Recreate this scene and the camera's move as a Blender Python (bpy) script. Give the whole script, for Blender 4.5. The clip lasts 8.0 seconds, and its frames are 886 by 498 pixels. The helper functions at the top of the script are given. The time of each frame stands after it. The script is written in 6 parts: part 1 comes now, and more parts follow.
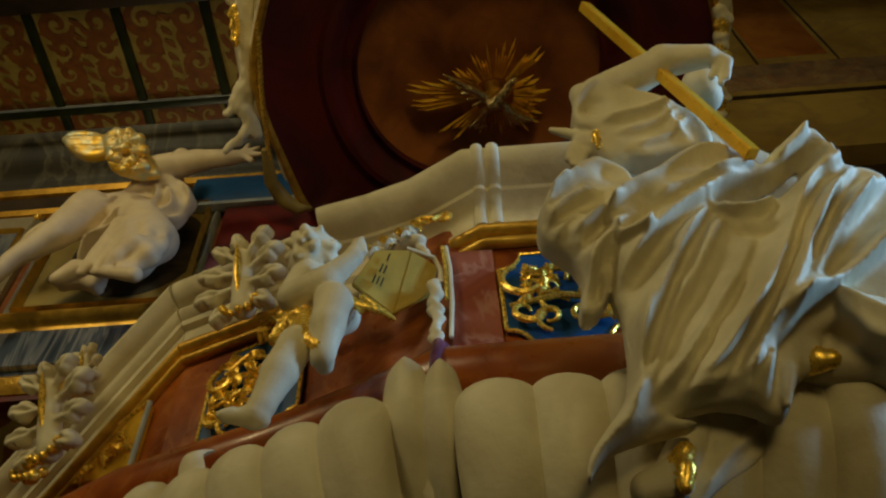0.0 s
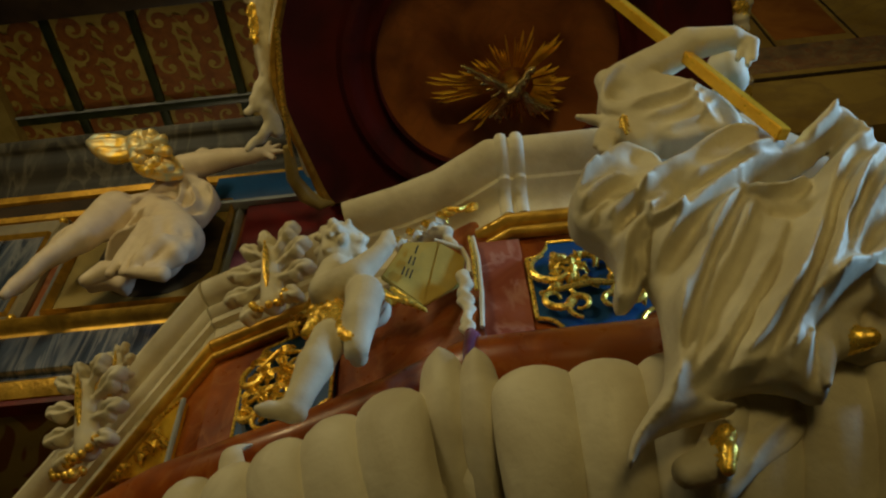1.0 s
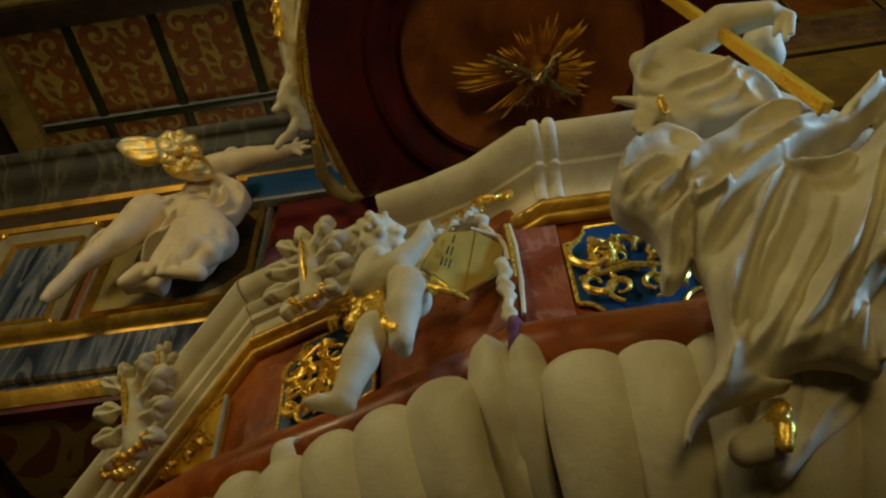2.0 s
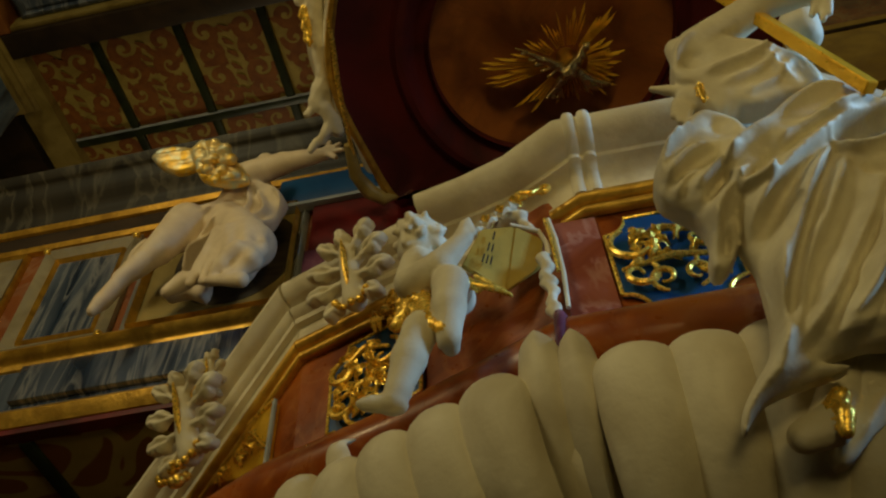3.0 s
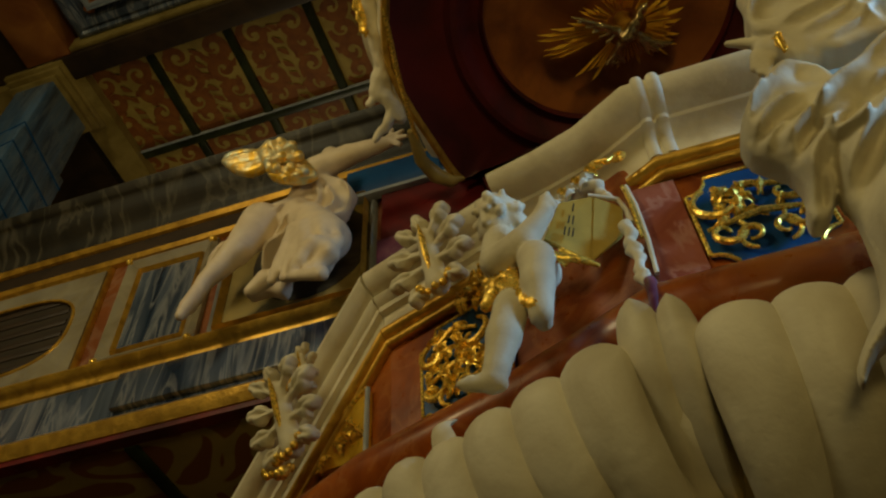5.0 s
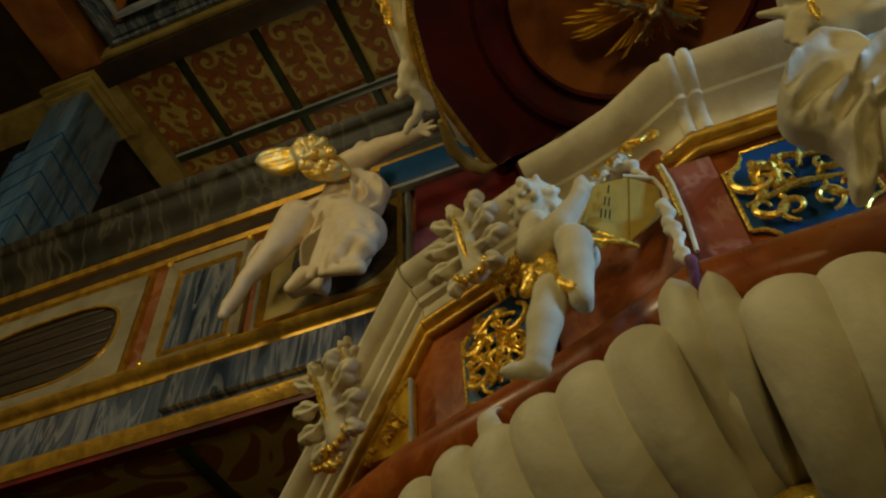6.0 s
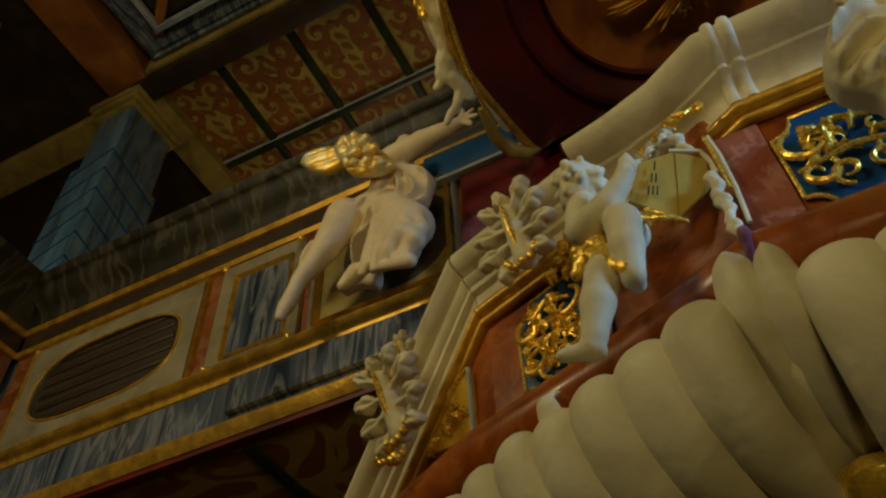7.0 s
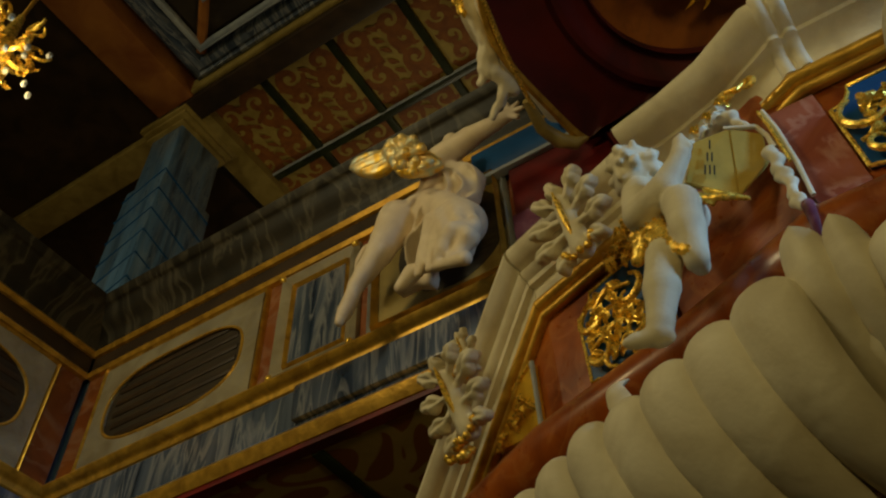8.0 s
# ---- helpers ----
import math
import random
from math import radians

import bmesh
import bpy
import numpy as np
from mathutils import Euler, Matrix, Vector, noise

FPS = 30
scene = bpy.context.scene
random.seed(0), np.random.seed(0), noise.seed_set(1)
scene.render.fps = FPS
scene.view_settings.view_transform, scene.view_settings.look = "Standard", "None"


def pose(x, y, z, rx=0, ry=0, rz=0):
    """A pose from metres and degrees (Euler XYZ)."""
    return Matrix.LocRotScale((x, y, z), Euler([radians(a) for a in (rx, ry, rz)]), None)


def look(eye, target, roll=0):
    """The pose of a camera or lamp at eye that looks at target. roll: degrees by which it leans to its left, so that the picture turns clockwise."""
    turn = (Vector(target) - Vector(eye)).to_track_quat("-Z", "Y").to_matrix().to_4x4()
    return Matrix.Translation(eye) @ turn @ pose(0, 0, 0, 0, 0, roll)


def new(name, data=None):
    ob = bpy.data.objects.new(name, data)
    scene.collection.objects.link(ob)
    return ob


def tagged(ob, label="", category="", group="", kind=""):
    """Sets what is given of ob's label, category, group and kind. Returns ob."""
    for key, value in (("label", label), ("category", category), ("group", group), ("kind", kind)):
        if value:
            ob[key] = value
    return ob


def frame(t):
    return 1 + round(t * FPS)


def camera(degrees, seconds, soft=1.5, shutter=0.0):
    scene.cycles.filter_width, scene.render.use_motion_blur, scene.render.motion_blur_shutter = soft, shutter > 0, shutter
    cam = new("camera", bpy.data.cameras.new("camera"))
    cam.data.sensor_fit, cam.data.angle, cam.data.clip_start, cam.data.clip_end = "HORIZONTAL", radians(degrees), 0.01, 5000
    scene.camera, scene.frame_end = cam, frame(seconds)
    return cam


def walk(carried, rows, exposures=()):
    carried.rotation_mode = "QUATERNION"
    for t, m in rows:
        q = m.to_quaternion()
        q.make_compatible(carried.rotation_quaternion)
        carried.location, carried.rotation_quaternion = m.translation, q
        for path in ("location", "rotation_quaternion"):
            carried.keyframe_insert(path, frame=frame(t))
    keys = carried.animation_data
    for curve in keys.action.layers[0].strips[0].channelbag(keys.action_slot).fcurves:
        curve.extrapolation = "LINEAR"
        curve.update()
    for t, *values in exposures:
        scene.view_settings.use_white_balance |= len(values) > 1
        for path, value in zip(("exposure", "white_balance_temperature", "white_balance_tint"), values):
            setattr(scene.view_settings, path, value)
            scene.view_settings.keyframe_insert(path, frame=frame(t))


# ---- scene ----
cam = camera(55.92, 8.0, soft=2.2)
walk(cam, [
    (0.0, pose(0.152, 0.041, 1.620, 142.14, 2.07, 3.77)),
    (0.5, pose(0.130, 0.038, 1.615, 142.04, 2.13, 4.60)),
    (1.0, pose(0.109, 0.041, 1.611, 141.76, 2.18, 5.71)),
    (1.5, pose(0.080, 0.044, 1.606, 141.48, 2.25, 6.86)),
    (3.0, pose(0.010, 0.016, 1.605, 141.08, 2.34, 11.44)),
    (3.5, pose(0.000, -0.000, 1.600, 140.88, 2.33, 13.00)),
    (4.0, pose(-0.023, -0.009, 1.596, 140.57, 2.34, 14.69)),
    (4.5, pose(-0.056, -0.010, 1.598, 140.23, 2.38, 16.24)),
    (6.0, pose(-0.076, -0.013, 1.596, 139.43, 2.34, 21.42)),
    (6.5, pose(-0.073, -0.014, 1.595, 138.99, 2.29, 23.82)),
    (7.0, pose(-0.067, -0.018, 1.593, 138.85, 2.24, 26.59)),
    (7.5, pose(-0.074, -0.016, 1.593, 138.94, 2.17, 29.03)),
    (8.0, pose(-0.092, -0.020, 1.594, 138.95, 2.13, 31.69)),
])
# ---------- light ----------
world = bpy.data.worlds.new("church_air")
scene.world = world
world.use_nodes = True
world.node_tree.nodes["Background"].inputs[0].default_value = (1.0, 0.72, 0.26, 1)
world.node_tree.nodes["Background"].inputs[1].default_value = 0.012


def area_lamp(name, eye, target, w, h, power, color, spread=180):
    d = bpy.data.lights.new(name, "AREA")
    d.shape, d.size, d.size_y, d.energy, d.color = "RECTANGLE", w, h, power, color
    d.spread = radians(spread)
    ob = new(name, d)
    ob.matrix_world = look(eye, target)
    return ob


area_lamp("window_light_front", (-4.1, -4.8, 7.9), (-0.3, 2.0, 4.4), 1.3, 2.0, 110, (1.0, 0.87, 0.48), 165)
# added warm fill from below for canopy underside and bowl, not a modelled window
area_lamp("fill_light_low", (1.6, -5.2, 2.9), (0.45, 2.2, 6.5), 2.2, 1.4, 34, (1.0, 0.76, 0.28), 100)
# added fill, hidden behind the parapet, to brighten the gallery ceiling
area_lamp("fill_light_gallery", (-3.0, 7.3, 7.4), (-2.5, 4.0, 9.6), 2.2, 1.6, 26, (1.0, 0.84, 0.5))
area_lamp("window_light_side", (5.0, 0.8, 4.5), (1.0, 1.5, 3.5), 0.8, 1.6, 20, (0.3, 0.6, 1.0), 50)


# added point fill just under the chandelier, to lift canopy underside and angel
fill_point = bpy.data.lights.new("chandelier_fill", "POINT")
fill_point.energy, fill_point.color, fill_point.shadow_soft_size = 26, (1.0, 0.76, 0.36), 0.12
fill_point = new("chandelier_fill", fill_point)
fill_point.location = (-3.02, 0.6, 5.3)


# ---------- materials ----------
def material(name, a, b, rough=0.5, metal=0.0, scale=6.0, bump=0.15, veins=0.0, vein_color=(0.5, 0.4, 0.3), fine=60.0, spec=0.5, stretch=(1, 1, 1), mid=0.5, per_piece=0.0, coat=0.0):
    m = bpy.data.materials.new(name)
    m.use_nodes = True
    nt = m.node_tree
    n, l = nt.nodes, nt.links
    p = n["Principled BSDF"]
    p.inputs["Metallic"].default_value = metal
    p.inputs["Specular IOR Level"].default_value = spec
    p.inputs["Coat Weight"].default_value = coat
    p.inputs["Coat Roughness"].default_value = 0.12
    tc = n.new("ShaderNodeTexCoord")
    mp = n.new("ShaderNodeMapping")
    mp.inputs["Scale"].default_value = stretch
    l.new(tc.outputs["Object"], mp.inputs[0])
    big = n.new("ShaderNodeTexNoise")
    big.inputs["Scale"].default_value, big.inputs["Detail"].default_value, big.inputs["Distortion"].default_value = scale, 6.0, 0.6
    l.new(mp.outputs[0], big.inputs["Vector"])
    small = n.new("ShaderNodeTexNoise")
    small.inputs["Scale"].default_value, small.inputs["Detail"].default_value = fine, 4.0
    l.new(mp.outputs[0], small.inputs["Vector"])
    ramp = n.new("ShaderNodeValToRGB")
    ramp.color_ramp.elements[0].position, ramp.color_ramp.elements[1].position = mid - 0.18, mid + 0.18
    ramp.color_ramp.elements[0].color, ramp.color_ramp.elements[1].color = (*a, 1), (*b, 1)
    l.new(big.outputs["Fac"], ramp.inputs[0])
    out = ramp.outputs[0]
    if veins:
        w = n.new("ShaderNodeTexNoise")
        w.inputs["Scale"].default_value, w.inputs["Detail"].default_value, w.inputs["Distortion"].default_value = scale * 0.6, 8.0, 2.2
        l.new(mp.outputs[0], w.inputs["Vector"])
        vr = n.new("ShaderNodeValToRGB")
        e = vr.color_ramp.elements
        e[0].position, e[1].position = 0.5, 0.56
        e[0].color, e[1].color = (0, 0, 0, 1), (0, 0, 0, 1)
        mide = vr.color_ramp.elements.new(0.53)
        mide.color = (veins, veins, veins, 1)
        e[0].position = 0.45
        l.new(w.outputs["Fac"], vr.inputs[0])
        mx = n.new("ShaderNodeMix")
        mx.data_type = "RGBA"
        l.new(vr.outputs[0], mx.inputs[0])
        l.new(out, mx.inputs[6])
        mx.inputs[7].default_value = (*vein_color, 1)
        out = mx.outputs[2]
    if per_piece:
        info = n.new("ShaderNodeObjectInfo")
        hs = n.new("ShaderNodeHueSaturation")
        mr = n.new("ShaderNodeMapRange")
        mr.inputs[3].default_value, mr.inputs[4].default_value = 1 - per_piece, 1 + per_piece
        l.new(info.outputs["Random"], mr.inputs[0])
        l.new(mr.outputs[0], hs.inputs["Value"])
        l.new(out, hs.inputs["Color"])
        out = hs.outputs[0]
    l.new(out, p.inputs["Base Color"])
    rr = n.new("ShaderNodeMapRange")
    rr.inputs[3].default_value, rr.inputs[4].default_value = max(0.03, rough - 0.1), min(1, rough + 0.12)
    l.new(small.outputs["Fac"], rr.inputs[0])
    l.new(rr.outputs[0], p.inputs["Roughness"])
    bp = n.new("ShaderNodeBump")
    bp.inputs["Strength"].default_value, bp.inputs["Distance"].default_value = bump, 0.01
    l.new(small.outputs["Fac"], bp.inputs["Height"])
    l.new(bp.outputs[0], p.inputs["Normal"])
    return m


WHITE = material("white_stucco", (0.56, 0.49, 0.33), (0.78, 0.72, 0.54), 0.58, spec=0.35, scale=5, bump=0.28, fine=30)
ANGEL = material("cream_stucco", (0.66, 0.54, 0.38), (0.8, 0.68, 0.5), 0.55, scale=9, bump=0.1, fine=60)
GOLD = material("gilding", (0.8, 0.48, 0.05), (1.0, 0.7, 0.13), 0.27, 0.62, scale=14, bump=0.25, fine=70)
GOLDFLAT = material("dull_gilding", (0.42, 0.23, 0.025), (0.78, 0.46, 0.06), 0.36, 0.55, scale=10, bump=0.3, fine=50)
SILVER = material("silvered_gilding", (0.62, 0.72, 0.62), (0.95, 0.58, 0.04), 0.36, 0.4, mid=0.44, scale=13, bump=0.25, fine=50)
DOVE = material("tarnished_silver_gilt", (0.5, 0.42, 0.22), (0.85, 0.66, 0.26), 0.22, 0.9, scale=16, bump=0.3, fine=50)
SMUDGE = material("faded_paint", (0.16, 0.11, 0.08), (0.4, 0.27, 0.13), 0.85, scale=5, bump=0.2, veins=0.6, vein_color=(0.3, 0.1, 0.05), fine=14)
RED = material("red_brown_marbling", (0.16, 0.027, 0.003), (0.4, 0.097, 0.008), 0.3, scale=4.5, bump=0.08, veins=0.3, vein_color=(0.5, 0.2, 0.06), fine=22, coat=0.15, mid=0.48)
PINK = material("rose_marbling", (0.22, 0.05, 0.03), (0.38, 0.13, 0.085), 0.2, scale=4, bump=0.03, veins=0.5, vein_color=(0.55, 0.3, 0.25), fine=30, coat=0.4)
DEEPRED = material("deep_crimson_paint", (0.035, 0.003, 0.003), (0.14, 0.009, 0.008), 0.62, scale=2.2, bump=0.05, fine=25)
CRIMSON = material("dark_crimson_marbling", (0.06, 0.004, 0.005), (0.19, 0.011, 0.009), 0.4, scale=3, bump=0.05, fine=25)
UMBER = material("umber_marbling", (0.17, 0.046, 0.009), (0.46, 0.155, 0.03), 0.5, scale=3.2, bump=0.05, veins=0.3, vein_color=(0.2, 0.08, 0.02), fine=30)
PURPLE = material("violet_marbling", (0.07, 0.02, 0.05), (0.2, 0.06, 0.11), 0.3, scale=4, bump=0.04, veins=0.4, vein_color=(0.3, 0.15, 0.2), fine=30)
BLUE = material("blue_panel_paint", (0.002, 0.05, 0.17), (0.005, 0.085, 0.26), 0.4, scale=5, bump=0.08)
GREY = material("grey_blue_marbling", (0.02, 0.034, 0.065), (0.12, 0.15, 0.21), 0.2, scale=1.6, bump=0.05, veins=0.5, vein_color=(0.36, 0.37, 0.4), stretch=(5.0, 1, 0.5), fine=20, coat=0.4)
# pale upright veins put the glossy cornice's reflections into the colour
SLATE = material("dark_slate_sheen_streaks", (0.016, 0.015, 0.012), (0.04, 0.035, 0.026), 0.45, scale=1.6, bump=0.04, veins=0.2, vein_color=(0.3, 0.27, 0.2), stretch=(2.4, 1, 0.35), fine=20, spec=0.25)
PILLAR = material("blue_marbling", (0.02, 0.05, 0.11), (0.13, 0.27, 0.5), 0.3, scale=3.5, bump=0.05, veins=0.6, vein_color=(0.2, 0.28, 0.38), stretch=(2.2, 2.2, 0.25), fine=20, coat=0.3)
BROWN = material("red_brown_parapet", (0.14, 0.032, 0.006), (0.28, 0.085, 0.015), 0.4, scale=3, bump=0.05, veins=0.2, fine=30)
PALE = material("pale_marbling", (0.2, 0.165, 0.1), (0.37, 0.33, 0.23), 0.4, scale=4, bump=0.05, veins=0.4, vein_color=(0.25, 0.24, 0.22), fine=30)
OLIVE = material("ochre_marbling", (0.2, 0.14, 0.03), (0.36, 0.27, 0.08), 0.4, scale=4, bump=0.05, fine=30)
# dark ceiling panel paint; also painted shade in cut-outs and behind the angel
DARK = material("dark_paint_and_shade", (0.018, 0.012, 0.006), (0.045, 0.03, 0.013), 0.6, scale=3, bump=0.1, stretch=(1, 1, 9), fine=20)
GREEN = material("dark_green_paint", (0.012, 0.016, 0.006), (0.03, 0.04, 0.014), 0.35, scale=6, bump=0.05)
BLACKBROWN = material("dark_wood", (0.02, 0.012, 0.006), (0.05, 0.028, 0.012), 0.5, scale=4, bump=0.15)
FRESCO = material("weathered_fresco", (0.28, 0.17, 0.035), (0.5, 0.35, 0.09), 0.85, scale=1.3, bump=0.2, veins=0.35, vein_color=(0.22, 0.14, 0.07), fine=12)
ORANGE = material("orange_fresco", (0.24, 0.07, 0.008), (0.42, 0.16, 0.022), 0.85, scale=2.5, bump=0.2, fine=14)
PARCHGOLD = material("bright_gilding", (0.82, 0.46, 0.025), (0.98, 0.64, 0.06), 0.3, 0.4, scale=10, bump=0.2)
INK = material("black_ink", (0.01, 0.008, 0.005), (0.02, 0.015, 0.01), 0.6)
PARCH = material("parchment_paint", (0.34, 0.23, 0.035), (0.5, 0.35, 0.07), 0.5, scale=6, bump=0.1)
BORDER = material("white_blue_border", (0.22, 0.26, 0.32), (0.45, 0.48, 0.5), 0.4, scale=4, bump=0.05)
CRYSTAL = material("cut_glass", (0.7, 0.75, 0.7), (0.9, 0.92, 0.88), 0.08, 0.6, scale=20, bump=0.3)


def ornament_material(name, ground, ink, scale, seed):
    """Painted scrollwork: curling bands on a ground."""
    m = material(name, ground, [c * 1.3 for c in ground], 0.6, scale=4, bump=0.08, fine=30)
    nt = m.node_tree
    n, l = nt.nodes, nt.links
    p = n["Principled BSDF"]
    base = p.inputs["Base Color"].links[0].from_socket
    tc = n.new("ShaderNodeTexCoord")
    warp = n.new("ShaderNodeTexNoise")
    warp.inputs["Scale"].default_value = scale * 0.7
    mp = n.new("ShaderNodeMapping")
    mp.inputs["Location"].default_value = (seed, seed * 0.7, 0)
    l.new(tc.outputs["Object"], mp.inputs[0])
    l.new(mp.outputs[0], warp.inputs["Vector"])
    add = n.new("ShaderNodeVectorMath")
    add.operation = "MULTIPLY_ADD"
    add.inputs[1].default_value = (0.22, 0.22, 0.0)
    l.new(warp.outputs["Color"], add.inputs[0])
    l.new(mp.outputs[0], add.inputs[2])
    v = n.new("ShaderNodeTexNoise")
    v.inputs["Scale"].default_value, v.inputs["Detail"].default_value, v.inputs["Distortion"].default_value = scale, 0.6, 2.6
    l.new(add.outputs[0], v.inputs["Vector"])
    ma = n.new("ShaderNodeMath")
    ma.operation = "MULTIPLY"
    ma.inputs[1].default_value = 19.0
    l.new(v.outputs["Fac"], ma.inputs[0])
    s = n.new("ShaderNodeMath")
    s.operation = "SINE"
    l.new(ma.outputs[0], s.inputs[0])
    ramp = n.new("ShaderNodeValToRGB")
    ramp.color_ramp.elements[0].position, ramp.color_ramp.elements[1].position = 0.36, 0.46
    mr = n.new("ShaderNodeMapRange")
    mr.inputs[1].default_value, mr.inputs[2].default_value = -1, 1
    l.new(s.outputs[0], mr.inputs[0])
    l.new(mr.outputs[0], ramp.inputs[0])
    mx = n.new("ShaderNodeMix")
    mx.data_type = "RGBA"
    l.new(ramp.outputs[0], mx.inputs[0])
    l.new(base, mx.inputs[6])
    mx.inputs[7].default_value = (*ink, 1)
    l.new(mx.outputs[2], p.inputs["Base Color"])
    return m


TILE = material("cream_panel_paint", (0.32, 0.225, 0.045), (0.46, 0.34, 0.08), 0.6, scale=5, bump=0.08, fine=30)
TILEINK = material("red_scroll_paint", (0.19, 0.055, 0.006), (0.29, 0.1, 0.012), 0.6, scale=9, bump=0.08, fine=30)
SOFFIT = ornament_material("soffit_scroll_paint", (0.42, 0.29, 0.08), (0.3, 0.1, 0.02), 1.4, 8.0)
# unseen floor's colour, kept dark so little light bounces up to the bowl
LOW_BOUNCE = material("low_bounce_floor", (0.03, 0.024, 0.017), (0.06, 0.046, 0.032), 0.5, scale=2, bump=0.1, fine=12)


# ---------- shaping helpers ----------
def box(bm, x0, x1, y0, y1, z0, z1, bevel=0.0):
    m = Matrix.Translation(((x0 + x1) / 2, (y0 + y1) / 2, (z0 + z1) / 2)) @ Matrix.Diagonal((x1 - x0, y1 - y0, z1 - z0, 1))
    vs = bmesh.ops.create_cube(bm, size=1, matrix=m)["verts"]
    if bevel:
        es = {e for v in vs for e in v.link_edges}
        bmesh.ops.bevel(bm, geom=list(es), offset=bevel, segments=2, affect="EDGES", profile=0.5)
    return bm


def one_box(*a):
    return box(bmesh.new(), *a)


def mesh_from(bm, name, smooth=True, angle=40):
    me = bpy.data.meshes.new(name)
    bm.normal_update()
    bm.to_mesh(me)
    bm.free()
    if smooth:
        for p in me.polygons:
            p.use_smooth = True
        me.set_sharp_from_angle(angle=radians(angle))
    return me


def part(name, bm, mat, parent=None, label="", smooth=True, angle=40):
    ob = new(name, mesh_from(bm, name, smooth, angle))
    for m in (mat if isinstance(mat, (list, tuple)) else [mat]):
        ob.data.materials.append(m)
    if parent:
        ob.parent = parent
    if label:
        tagged(ob, label)
    return ob


def thing(name, at, label, category, group="", kind=""):
    ob = new(name)
    ob.matrix_world = Matrix.Translation(at)
    return tagged(ob, label, category, group, kind)


def under(parent, *obs):
    """Parent parts that were built in world coordinates."""
    inv = parent.matrix_basis.inverted()
    for o in obs:
        o.parent = parent
        o.matrix_parent_inverse = inv


def wpart(name, bm, mat, parent, label="", smooth=True, angle=40):
    ob = part(name, bm, mat, None, label, smooth, angle)
    under(parent, ob)
    return ob


def sweep(profile, path, outs, closed_ends=True):
    """A moulding: profile points (out, up) carried along the path; outs are the outward plan directions at each path point."""
    bm = bmesh.new()
    rings = []
    for p, o in zip(path, outs):
        rings.append([bm.verts.new((p[0] + o[0] * u, p[1] + o[1] * u, p[2] + v)) for u, v in profile])
    n = len(profile)
    for a, b in zip(rings, rings[1:]):
        for i in range(n):
            j = (i + 1) % n
            bm.faces.new((a[i], b[i], b[j], a[j]))
    if closed_ends:
        bm.faces.new(rings[0])
        bm.faces.new(rings[-1][::-1])
    bmesh.ops.recalc_face_normals(bm, faces=bm.faces)
    return bm


def plan_outs(path):
    """Mitred outward directions (to the viewer's side) for a plan path that runs from right to left."""
    segs = []
    for a, b in zip(path, path[1:]):
        d = Vector((b[0] - a[0], b[1] - a[1])).normalized()
        segs.append(Vector((d.y, -d.x)) * -1)
    res = []
    for i in range(len(path)):
        a, b = segs[max(i - 1, 0)], segs[min(i, len(segs) - 1)]
        m = (a + b).normalized()
        res.append(m / max(0.4, m.dot(a)))
    return res


def arc_profile(points, steps=5):
    """Smooth a profile of control points with Catmull-Rom."""
    res = []
    n = len(points)
    for i in range(n - 1):
        p0, p1, p2, p3 = (Vector(points[max(0, min(n - 1, i + k))]) for k in (-1, 0, 1, 2))
        for s in range(steps):
            t = s / steps
            res.append(0.5 * ((2 * p1) + (p2 - p0) * t + (2 * p0 - 5 * p1 + 4 * p2 - p3) * t * t + (3 * p1 - p0 - 3 * p2 + p3) * t ** 3))
    res.append(Vector(points[-1]))
    return res


def rod(bm, pts, radii, n=8):
    """A tapering tube through points."""
    pts = [Vector(p) for p in pts]
    if not isinstance(radii, (list, tuple)):
        radii = [radii] * len(pts)
    rings = []
    ref = None
    for i, p in enumerate(pts):
        d = (pts[min(i + 1, len(pts) - 1)] - pts[max(i - 1, 0)]).normalized()
        if ref is None:
            ref = d.orthogonal().normalized()
        ref = (ref - d * ref.dot(d)).normalized()
        s = d.cross(ref)
        rings.append([bm.verts.new(p + (ref * math.cos(k * 2 * math.pi / n) + s * math.sin(k * 2 * math.pi / n)) * radii[i]) for k in range(n)])
    for a, b in zip(rings, rings[1:]):
        for k in range(n):
            bm.faces.new((a[k], a[(k + 1) % n], b[(k + 1) % n], b[k]))
    bm.faces.new(rings[0][::-1])
    bm.faces.new(rings[-1])
    return bm


